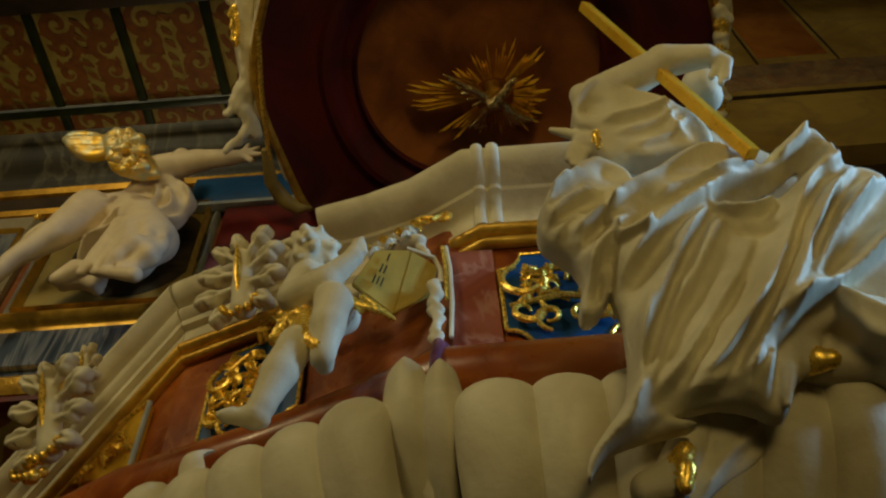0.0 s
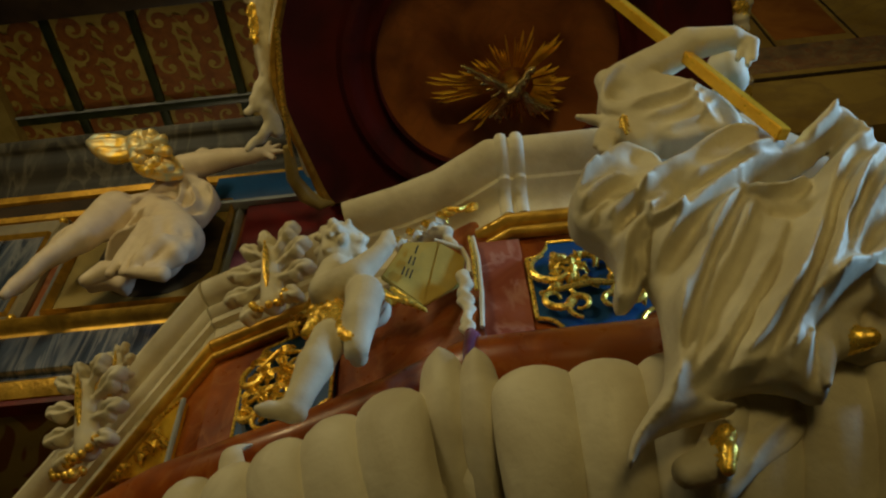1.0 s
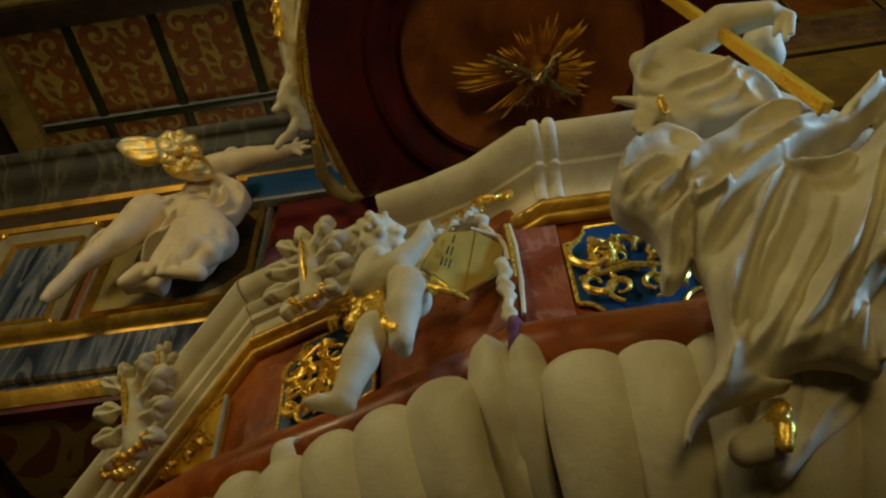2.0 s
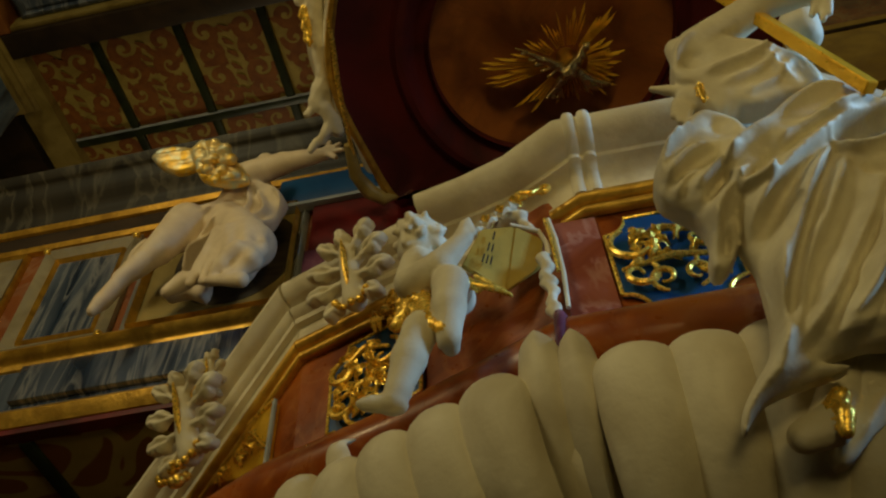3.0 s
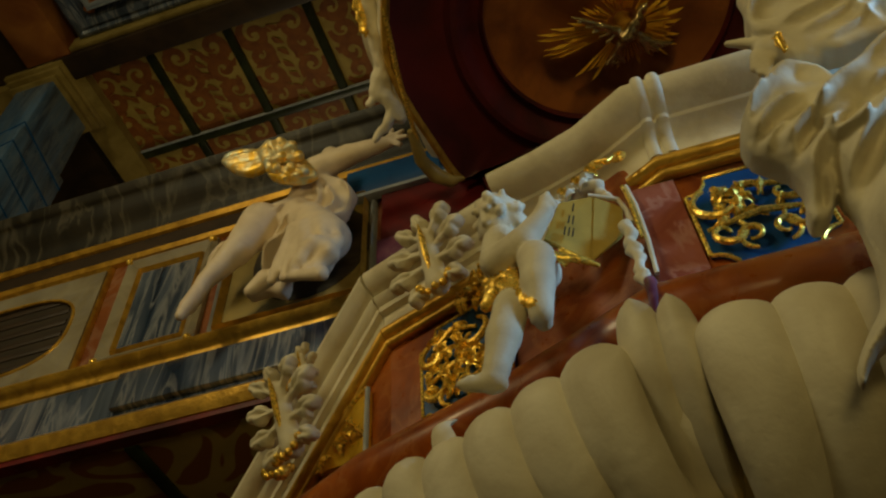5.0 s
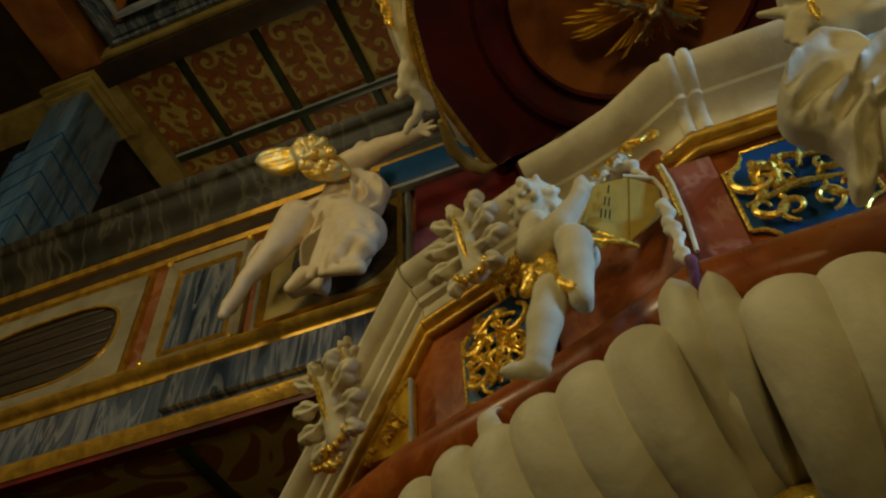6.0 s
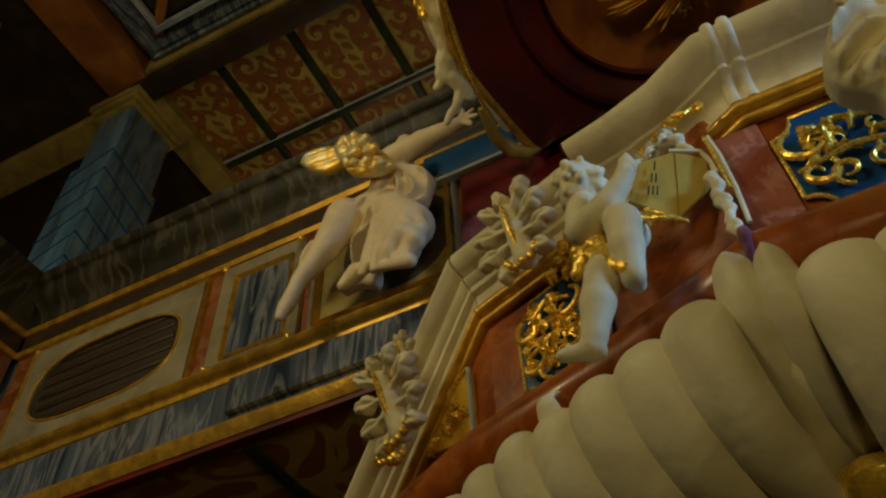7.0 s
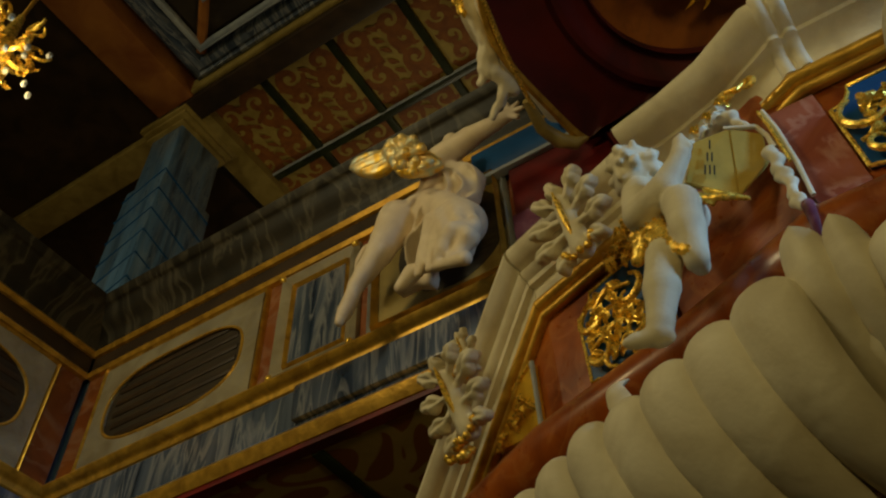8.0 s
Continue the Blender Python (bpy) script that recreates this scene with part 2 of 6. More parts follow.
class Figure:
    """Carves one closed mesh out of blended tapering limbs, folds and hollows."""

    def __init__(self, blend=0.03, crisp=0.012):
        self.items, self.sheets, self.blend, self.crisp = [], [], blend, crisp

    def tube(self, a, b, ra, rb, mat=0):
        self.items.append(("tube", a, b, ra, rb, mat))

    def limb(self, a, b, ra, rb, mat=0):
        self.items.append(("limb", a, b, ra, rb, mat))

    def fold(self, a, b, ra, rb, mat=0):
        self.items.append(("fold", a, b, ra, rb, mat))

    def cut(self, a, b, ra, rb, mat=0):
        self.items.append(("cut", a, b, ra, rb, mat))

    def sheet(self, base, outline, level, thick, edge, folds=(), bumps=(), mat=0):
        """Draped cloth: a thick layer on a slanting plane (origin, right, up), with creased folds (line, height, width on
        either side) and soft swellings (u, v, radius, height)."""
        self.sheets.append((base, outline, level, thick, edge, folds, bumps, mat))

    def drape(self, entry):
        """The cloth's outline distance and front height on a fine grid of its plane."""
        base, outline, level, thick, edge, folds, bumps, mat = entry
        ring = [tuple(p) for p in arc_profile(list(outline) + [outline[0]], 3)]
        us, vs = [p[0] for p in ring], [p[1] for p in ring]
        step = 0.004
        u0, v0 = min(us) - 0.06, min(vs) - 0.06
        U, W = np.meshgrid(np.arange(u0, max(us) + 0.06, step), np.arange(v0, max(vs) + 0.06, step), indexing="ij")

        def nearest(line):
            dist, sign, where = np.full(U.shape, 9.0), np.ones(U.shape), np.zeros(U.shape)
            for k, (a, b) in enumerate(zip(line, line[1:])):
                dx, dy = b[0] - a[0], b[1] - a[1]
                t = np.clip(((U - a[0]) * dx + (W - a[1]) * dy) / max(dx * dx + dy * dy, 1e-9), 0, 1)
                d = np.hypot(U - a[0] - t * dx, W - a[1] - t * dy)
                m = d < dist
                sign = np.where(m, np.sign(dx * (W - a[1]) - dy * (U - a[0])), sign)
                where = np.where(m, (k + t) / (len(line) - 1), where)
                dist = np.where(m, d, dist)
            return dist, sign, where
        dist, sign, where = nearest(ring)
        inside = np.zeros(U.shape, dtype=bool)
        for a, b in zip(ring, ring[1:]):
            if a[1] != b[1]:
                inside ^= ((a[1] > W) != (b[1] > W)) & (U < (b[0] - a[0]) * (W - a[1]) / (b[1] - a[1]) + a[0])
        d = np.where(inside, dist, 0.0)
        q = np.clip(d / edge, 0, 1)
        top = level - min(edge, thick * 0.6) * (1 - np.sqrt(1 - (1 - q) ** 2))
        for u, v, r, h in bumps:
            top += h * np.exp(-((U - u) ** 2 + (W - v) ** 2) / (r * r))
        relief = np.zeros(U.shape)
        for line, height, left, right in folds:
            g, side, t = nearest([tuple(p) for p in arc_profile(line, 4)])
            w = np.where(side > 0, left, right) * (0.75 + 0.5 * t)
            end = np.clip(np.minimum(t, 1 - t) * 5, 0, 1)
            relief += height * (0.25 + 0.75 * end) * np.clip(1 - g / w, 0, 1) ** 1.4
        for k in range(2):
            relief = (relief + np.roll(relief, 1, 0) + np.roll(relief, -1, 0) + np.roll(relief, 1, 1) + np.roll(relief, -1, 1)) / 5
        top += relief * np.clip(0.35 + d / 0.03, 0, 1)
        return u0, v0, step, np.where(inside, -dist, dist), top

    def carve(self, cell, relief=0.0, freq=8.0, seed=0):
        solid = [i for i in self.items if i[0] != "cut"]
        ends = [np.array(i[k]) + s * i[k + 2] for i in solid for k in (1, 2) for s in (-1, 1)]
        for base, outline, level, thick, *rest in self.sheets:
            o, right, up = (np.array(c, float) for c in base)
            ends += [o + right * u + up * v + np.cross(right, up) * n for u, v in outline for n in (level - thick, level + 0.08)]
        lo, hi = np.min(ends, axis=0) - 4 * cell, np.max(ends, axis=0) + 4 * cell
        dims = np.ceil((hi - lo) / cell).astype(int) + 1
        ax = [lo[k] + cell * np.arange(dims[k]) for k in range(3)]
        field = np.full(dims, 9.0, dtype=np.float32)
        tint = np.zeros(dims, dtype=np.int8)
        near = np.full(dims, 9.0, dtype=np.float32)
        for kind, a, b, ra, rb, mat in self.items:
            a, b = np.array(a), np.array(b)
            k = self.blend if kind == "tube" else self.crisp
            pad = max(ra, rb) + 0.09
            sl = []
            for c in range(3):
                i0 = max(0, int((min(a[c], b[c]) - pad - lo[c]) / cell))
                i1 = min(dims[c], int((max(a[c], b[c]) + pad - lo[c]) / cell) + 2)
                sl.append(slice(i0, i1))
            sl = tuple(sl)
            X, Y, Z = np.meshgrid(ax[0][sl[0]], ax[1][sl[1]], ax[2][sl[2]], indexing="ij")
            d = b - a
            L = max(d @ d, 1e-9)
            t = np.clip(((X - a[0]) * d[0] + (Y - a[1]) * d[1] + (Z - a[2]) * d[2]) / L, 0, 1)
            dist = np.sqrt((X - a[0] - t * d[0]) ** 2 + (Y - a[1] - t * d[1]) ** 2 + (Z - a[2] - t * d[2]) ** 2) - (ra + (rb - ra) * t)
            f = field[sl]
            if kind == "cut":
                h = np.clip(0.5 + 0.5 * (f + dist) / self.crisp, 0, 1)
                field[sl] = f * h - dist * (1 - h) + self.crisp * h * (1 - h)
            else:
                h = np.clip(0.5 + 0.5 * (f - dist) / k, 0, 1)
                field[sl] = f * (1 - h) + dist * h - k * h * (1 - h)
                closer = dist < near[sl]
                tint[sl] = np.where(closer, mat, tint[sl])
                near[sl] = np.where(closer, dist, near[sl])
        for entry in self.sheets:
            base, outline, level, thick, mat = entry[0], entry[1], entry[2], entry[3], entry[7]
            u0, v0, step, edge, top = self.drape(entry)
            o, right, up = (np.array(c, float) for c in base)
            out = np.cross(right, up)
            X, Y, Z = (g - c for g, c in zip(np.meshgrid(*ax, indexing="ij"), o))
            u = ((X * right[0] + Y * right[1] + Z * right[2]) - u0) / step
            v = ((X * up[0] + Y * up[1] + Z * up[2]) - v0) / step
            n = X * out[0] + Y * out[1] + Z * out[2]
            i, j = np.clip(u.astype(int), 0, edge.shape[0] - 2), np.clip(v.astype(int), 0, edge.shape[1] - 2)
            fu, fv = np.clip(u - i, 0, 1), np.clip(v - j, 0, 1)

            def sample(g):
                return (g[i, j] * (1 - fu) + g[i + 1, j] * fu) * (1 - fv) + (g[i, j + 1] * (1 - fu) + g[i + 1, j + 1] * fu) * fv
            rim, face = sample(edge), sample(top)
            dist = np.maximum(np.maximum((n - face) * 0.8, level - thick - n), rim)
            h = np.clip(0.5 + 0.5 * (field - dist) / self.crisp, 0, 1)
            field = (field * (1 - h) + dist * h - self.crisp * h * (1 - h)).astype(np.float32)
            closer = dist < near
            tint = np.where(closer, mat, tint)
            near = np.where(closer, dist, near)
        if relief:
            X, Y, Z = np.meshgrid(*ax, indexing="ij")
            rs = np.random.RandomState(seed)
            for o in range(5):
                k = rs.normal(size=3)
                k = k / np.linalg.norm(k) * freq * (1.0 + 0.7 * o)
                q = rs.normal(size=3)
                q = q / np.linalg.norm(q) * freq * 0.6
                field += (relief / (1 + 0.6 * o) * np.sin(k[0] * X + k[1] * Y + k[2] * Z + rs.rand() * 6 + 1.3 * np.sin(q[0] * X + q[1] * Y + q[2] * Z))).astype(np.float32)
        return surface(field, tint, lo, cell)


def surface(field, tint, lo, cell):
    """Naive surface nets."""
    s = field < 0
    nx, ny, nz = s.shape
    corners = [(i, j, k) for i in (0, 1) for j in (0, 1) for k in (0, 1)]
    cnt = sum(s[i:nx - 1 + i, j:ny - 1 + j, k:nz - 1 + k].astype(np.int8) for i, j, k in corners)
    act = (cnt > 0) & (cnt < 8)
    idx = -np.ones(act.shape, dtype=np.int64)
    cells = np.argwhere(act)
    idx[act] = np.arange(len(cells))
    pos = np.zeros((len(cells), 3))
    num = np.zeros(len(cells))
    for a in corners:
        for axis in range(3):
            if a[axis]:
                continue
            b = list(a)
            b[axis] = 1
            fa = field[cells[:, 0] + a[0], cells[:, 1] + a[1], cells[:, 2] + a[2]]
            fb = field[cells[:, 0] + b[0], cells[:, 1] + b[1], cells[:, 2] + b[2]]
            cr = (fa < 0) != (fb < 0)
            t = np.where(cr, fa / np.where(fa == fb, 1, fa - fb), 0)
            pt = np.tile(np.array(a, float), (len(cells), 1))
            pt[:, axis] += t
            pos += np.where(cr[:, None], pt, 0)
            num += cr
    verts = lo + (cells + pos / num[:, None]) * cell
    quads, mats = [], []
    for axis in range(3):
        u, v = (axis + 1) % 3, (axis + 2) % 3
        s0 = np.take(s, np.arange(s.shape[axis] - 1), axis)
        s1 = np.take(s, np.arange(1, s.shape[axis]), axis)
        e = np.argwhere(s0 != s1)
        e = e[(e[:, u] > 0) & (e[:, v] > 0) & (e[:, u] < s.shape[u] - 1) & (e[:, v] < s.shape[v] - 1)]
        du, dv = np.eye(3, dtype=int)[u], np.eye(3, dtype=int)[v]
        q = np.stack([idx[tuple((e - du - dv).T)], idx[tuple((e - dv).T)], idx[tuple(e.T)], idx[tuple((e - du).T)]], 1)
        flip = ~s[tuple(e.T)]
        q[flip] = q[flip][:, ::-1]
        quads.append(q)
        mats.append(tint[tuple(e.T)])
    return verts, np.concatenate(quads), np.concatenate(mats)


def carved(name, shape, mats):
    verts, quads, tint = shape
    me = bpy.data.meshes.new(name)
    me.from_pydata(verts.tolist(), [], quads.tolist())
    me.polygons.foreach_set("material_index", np.minimum(tint, len(mats) - 1).astype(np.int32))
    me.polygons.foreach_set("use_smooth", np.ones(len(quads), dtype=bool))
    ob = new(name, me)
    for m in mats:
        me.materials.append(m)
    me.update()
    return ob


# ---------- floor and closing walls ----------
floor = tagged(part("floor", one_box(-9, 9, -8, 9, -0.2, 0), LOW_BOUNCE), "unseen church floor, kept dark to limit bounce light", "floor", kind="structure")
tagged(part("wall_south", one_box(-9, 9, -8.3, -8, 0, 12), FRESCO), "plain plastered church wall", "wall", kind="structure")
tagged(part("wall_west", one_box(-9.3, -9, -8, 9, 0, 12), FRESCO), "plain plastered church wall", "wall", kind="structure")
tagged(part("wall_east", one_box(9, 9.3, -8, 9, 0, 12), FRESCO), "plain plastered church wall", "wall", kind="structure")
tagged(part("wall_north", one_box(-9, 9, 7.5, 7.8, 0, 12), FRESCO), "ochre painted rear wall of the gallery", "wall", kind="structure")

# ---------- gallery ceiling with painted panels ----------
CZ = 10.3
gallery_ceiling = bmesh.new()
box(gallery_ceiling, -4.95, 1.5, 3.2, 7.5, CZ + 0.05, CZ + 0.2)
gallery_ceiling = tagged(part("gallery_ceiling", gallery_ceiling, TILE), "timber gallery ceiling painted with red scrollwork panels", "ceiling", kind="structure")
for i in range(7):
    x = -4.2 + 0.95 * i
    tagged(part("ceiling_batten", one_box(x - 0.05, x + 0.05, 3.2, 7.5, CZ - 0.01, CZ + 0.05, 0.012), GREEN), "dark green ceiling batten with a pale edge", "batten", "ceiling battens", "structure")
for y in (4.4, 5.6):
    tagged(part("ceiling_batten", one_box(-4.95, 1.5, y - 0.05, y + 0.05, CZ - 0.018, CZ + 0.05, 0.012), GREEN), "dark green ceiling batten with a pale edge", "batten", "ceiling battens", "structure")
tagged(part("batten_edge", one_box(-4.95, 1.5, 4.338, 4.35, CZ - 0.024, CZ + 0.02), BORDER), "pale painted edge of a ceiling batten", "batten", kind="structure")
tagged(part("ceiling_border", one_box(-5.3, -4.95, 3.2, 7.5, CZ - 0.12, CZ + 0.2), OLIVE), "ochre painted border beam of the gallery ceiling", "beam", kind="structure")



def ribbon(bm, pts, widths, z):
    rows = []
    for i, p in enumerate(pts):
        d = (Vector(pts[min(i + 1, len(pts) - 1)]) - Vector(pts[max(i - 1, 0)])).normalized()
        s = Vector((-d.y, d.x)) * widths[i]
        rows.append((bm.verts.new((p[0] - s.x, p[1] - s.y, z)), bm.verts.new((p[0] + s.x, p[1] + s.y, z))))
    for a, b in zip(rows, rows[1:]):
        bm.faces.new((a[0], b[0], b[1], a[1]))


def painted_scrolls(bm, cx, cy, w, h, rs):
    """Mirrored curling leaf strokes that fill one panel."""
    z = CZ + 0.046 + 0.003 * rs.random()
    step = 0
    for row, col in ((r, c) for r in (-0.36, -0.12, 0.12, 0.36) for c in (0.27,)):
        turn, big = rs.choice((-1, 1)), rs.uniform(0.15, 0.19)
        a0 = rs.uniform(0, 6.28)
        jx, jy = rs.uniform(-0.03, 0.03), rs.uniform(-0.03, 0.03)
        for side in (-1, 1):
            ox, oy = cx + side * (col * w + jx), cy + row * h + jy
            n = 22
            pts, wd = [], []
            for k in range(n):
                t = k / (n - 1)
                a = a0 + turn * t * 8.2
                q = big * (1 - 0.84 * t) * min(w, h * 0.8) / 0.85
                pts.append((ox + side * q * math.cos(a), oy + q * math.sin(a)))
                wd.append(0.046 * (0.25 + math.sin(math.pi * min(1, 0.1 + t))) * (1 + 0.2 * math.sin(9 * t)))
            step += 1
            ribbon(bm, pts, wd, z - 0.0008 * step)
            for j in (3, 7, 11):
                p = Vector(pts[j])
                o = (p - Vector((ox, oy))).normalized()
                e = p + o * rs.uniform(0.08, 0.12)
                m = (p + e) / 2 + Vector((-o.y, o.x)) * 0.035 * side
                ribbon(bm, [tuple(p), tuple(m), tuple(e)], [0.04, 0.036, 0.008], z - 0.0008 * step - 0.0002 * j)
    for k in range(7):
        y = cy + (k - 3) * h * 0.14
        ribbon(bm, [(cx - 0.05, y), (cx + 0.02 * (-1) ** k, y + 0.05), (cx + 0.05, y + 0.1)], [0.012, 0.034, 0.008], z - 0.012 - 0.0006 * k)


paint = bmesh.new()
rs = random.Random(21)
for i in range(-1, 6):
    for y0, y1 in ((3.26, 4.35), (4.45, 5.55)):
        painted_scrolls(paint, -4.2 + 0.95 * i + 0.475, (y0 + y1) / 2, 0.85, y1 - y0, rs)
tagged(part("ceiling_painting", paint, TILEINK, smooth=False), "red-brown painted scrollwork on the gallery ceiling", "painting", kind="stuff")

# nave ceiling with framed panels, behind a beam
nave = bmesh.new()
box(nave, -4.9, 9, -8, 2.9, CZ + 0.25, CZ + 0.4)
tagged(part("nave_ceiling", nave, BLACKBROWN), "dark wooden nave ceiling", "ceiling", kind="structure")


def ceiling_frame(x0, x1, y0, y1):
    t = thing("ceiling_panel", ((x0 + x1) / 2, (y0 + y1) / 2, CZ + 0.2), "dark ceiling panel in grey-blue marbled mouldings with a white edge", "ceiling panel", "nave ceiling panels", "structure")
    prof = [(0, 0.2), (0, 0.0), (0.04, -0.02), (0.07, 0.02), (0.1, 0.0), (0.17, 0.03), (0.2, 0.1), (0.2, 0.2)]
    for inset, mat, w in ((0.0, GREY, 1.0), (0.26, BORDER, 0.35), (0.7, BORDER, 0.35), (0.84, GREY, 0.8), (1.04, BORDER, 0.4)):
        c = [(x0 + inset, y0 + inset), (x1 - inset, y0 + inset), (x1 - inset, y1 - inset), (x0 + inset, y1 - inset)]
        bm = bmesh.new()
        rings = []
        for k, (x, y) in enumerate(c):
            sx, sy = (1 if k in (0, 3) else -1), (1 if k < 2 else -1)
            rings.append([bm.verts.new((x + sx * u * w, y + sy * u * w, CZ + 0.08 + v * w)) for u, v in prof])
        for k in range(4):
            a, b = rings[k], rings[(k + 1) % 4]
            for i in range(len(prof) - 1):
                bm.faces.new((a[i], a[i + 1], b[i + 1], b[i]))
        bmesh.ops.recalc_face_normals(bm, faces=bm.faces)
        wpart("moulding", bm, mat, t)
    for sx, sy in ((0, 0), (1, 0), (0, 1), (1, 1)):
        ax, ay, dx, dy = x1 if sx else x0, y1 if sy else y0, -1 if sx else 1, -1 if sy else 1
        rib = bmesh.new()
        rod(rib, [(ax + dx * 0.24, ay + dy * 0.24, CZ + 0.16), (ax + dx * 0.86, ay + dy * 0.86, CZ + 0.16)], [0.06, 0.06], 8)
        wpart("corner_rib", rib, ORANGE, t, "orange painted corner rib")
    wpart("field", one_box(x0 + 0.36, x1 - 0.36, y0 + 0.36, y1 - 0.36, CZ + 0.16, CZ + 0.22), DARK, t)


ceiling_frame(-4.85, -1.6, -0.4, 2.85)
ceiling_frame(-1.5, 1.75, -0.4, 2.85)

beam = thing("ceiling_beam", (-1.5, 3.05, CZ), "brown painted ceiling beam along the gallery edge", "beam", kind="structure")
wpart("soffit", one_box(-5.2, 1.5, 2.92, 3.2, CZ - 0.12, CZ + 0.4, 0.02), BLACKBROWN, beam)
wpart("gilt_edge", one_box(-5.2, 1.5, 2.86, 2.92, CZ - 0.06, CZ + 0.2, 0.015), OLIVE, beam)
cross_beam = thing("ceiling_beam", (-5.1, 0, CZ), "orange-brown painted ceiling beam over the side gallery", "beam", kind="structure")
wpart("soffit", one_box(-5.5, -4.95, -8, 2.92, CZ - 0.1, CZ + 0.4, 0.02), ORANGE, cross_beam)
side_beam = tagged(part("side_beam", one_box(-9, -5.74, 3.05, 3.42, CZ - 0.12, CZ + 0.04, 0.02), OLIVE), "ochre painted beam over the side gallery", "beam", kind="structure")
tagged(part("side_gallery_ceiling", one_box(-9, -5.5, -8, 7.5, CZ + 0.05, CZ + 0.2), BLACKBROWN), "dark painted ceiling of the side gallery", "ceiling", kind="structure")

# ---------- gallery pillar ----------
pillar = thing("pillar", (-5.25, 3.35, 6.7), "square blue marbled pillar with a gilt capital", "pillar", kind="structure")
wpart("shaft", one_box(-5.68, -5.2, 3.06, 3.7, 4.62, CZ - 0.1, 0.02), PILLAR, pillar)
wpart("lower_shaft", one_box(-5.72, -5.16, 3.02, 3.74, 6.8, 9.0, 0.02), PILLAR, pillar)
cap = bmesh.new()
for k, (w, z0, z1) in enumerate(((0.05, CZ - 0.3, CZ - 0.25), (0.03, CZ - 0.25, CZ - 0.2), (0.09, CZ - 0.2, CZ - 0.14), (0.13, CZ - 0.14, CZ - 0.05))):
    box(cap, -5.68 - w, -5.2 + w, 3.06 - w, 3.7 + w, z0, z1, 0.012)
wpart("capital", cap, OLIVE, pillar, "gilt stepped capital")

for k in range(7):
    z = 6.9 + 0.34 * k
    bd = bmesh.new()
    rod(bd, [(-5.72, 3.02, z - 0.12), (-5.16, 3.02, z + 0.12), (-5.16, 3.74, z - 0.12)], [0.012, 0.012, 0.012], 6)
    wpart("painted_band", bd, BLUE, pillar, "darker blue slanting band")
# ---------- gallery parapet ----------
PY = 3.0


def parapet(name, x0, x1, at, turn):
    """Entablature of a gallery front, built along x in its own axes, face towards -y."""
    p = thing(name, (0, 0, 0), "marbled gallery parapet with gilt mouldings and grey cornice", "parapet", kind="structure")
    def bar(nm, y0, y1, z0, z1, mat, bev=0.0, lab=""):
        wpart(nm, one_box(x0, x1, y0, y1, z0, z1, bev), mat, p, lab)
    bar("core", 0.04, 0.45, 4.62, 6.7, BROWN)
    prof = arc_profile([(0.0, 6.38), (0.04, 6.4), (0.07, 6.5), (0.16, 6.58), (0.2, 6.68), (0.24, 6.7), (0.25, 6.78), (-0.1, 6.79)], 3)
    wpart("cornice", sweep([(u, v) for u, v in prof] + [(-0.1, 6.38)], [(x0, 0.04, 0), (x1, 0.04, 0)], [(0, -1), (0, -1)]), SLATE, p, "dark grey cornice with reflections painted as pale streaks")
    wpart("gilt_moulding", sweep([(-0.02, 6.32), (0.05, 6.32), (0.075, 6.35), (0.05, 6.385), (-0.02, 6.385)], [(x0, 0.04, 0), (x1, 0.04, 0)], [(0, -1), (0, -1)]), GOLDFLAT, p)
    bar("frieze", 0.015, 0.06, 6.16, 6.32, BLACKBROWN)
    wpart("gilt_moulding", sweep([(-0.02, 6.1), (0.04, 6.1), (0.06, 6.13), (0.03, 6.165), (-0.02, 6.165)], [(x0, 0.04, 0), (x1, 0.04, 0)], [(0, -1), (0, -1)]), GOLDFLAT, p)
    prof = arc_profile([(0.02, 4.93), (0.05, 4.94), (0.06, 4.98), (0.1, 5.0), (0.12, 5.04), (0.02, 5.07)], 3)
    wpart("gilt_moulding", sweep([(u, v) for u, v in prof] + [(-0.02, 5.06), (-0.02, 4.93)], [(x0, 0.04, 0), (x1, 0.04, 0)], [(0, -1), (0, -1)]), GOLDFLAT, p)
    bar("marbled_band", 0.0, 0.05, 4.64, 4.93, GREY, 0.0, "grey-blue marbled band")
    wpart("gilt_moulding", sweep([(-0.02, 4.52), (0.03, 4.52), (0.055, 4.56), (0.07, 4.6), (0.04, 4.64), (-0.02, 4.64)], [(x0, 0.04, 0), (x1, 0.04, 0)], [(0, -1), (0, -1)]), GOLDFLAT, p)
    bar("lower_fillet", 0.02, 0.1, 4.485, 4.52, CRIMSON)
    return p


def panel_frame(bm, x0, x1, z0, z1, w, depth, y=0.04):
    prof = [(0, 0), (0, depth * 0.6), (w * 0.3, depth), (w * 0.6, depth * 0.7), (w, depth * 0.3), (w, 0)]
    c = [(x0, z0, 1, 1), (x1, z0, -1, 1), (x1, z1, -1, -1), (x0, z1, 1, -1)]
    rings = [[bm.verts.new((x + sx * u, y - v, z + sz * u)) for u, v in prof] for x, z, sx, sz in c]
    for k in range(4):
        a, b = rings[k], rings[(k + 1) % 4]
        for i in range(len(prof) - 1):
            bm.faces.new((a[i], a[i + 1], b[i + 1], b[i]))
    bmesh.ops.recalc_face_normals(bm, faces=bm.faces)
    return bm


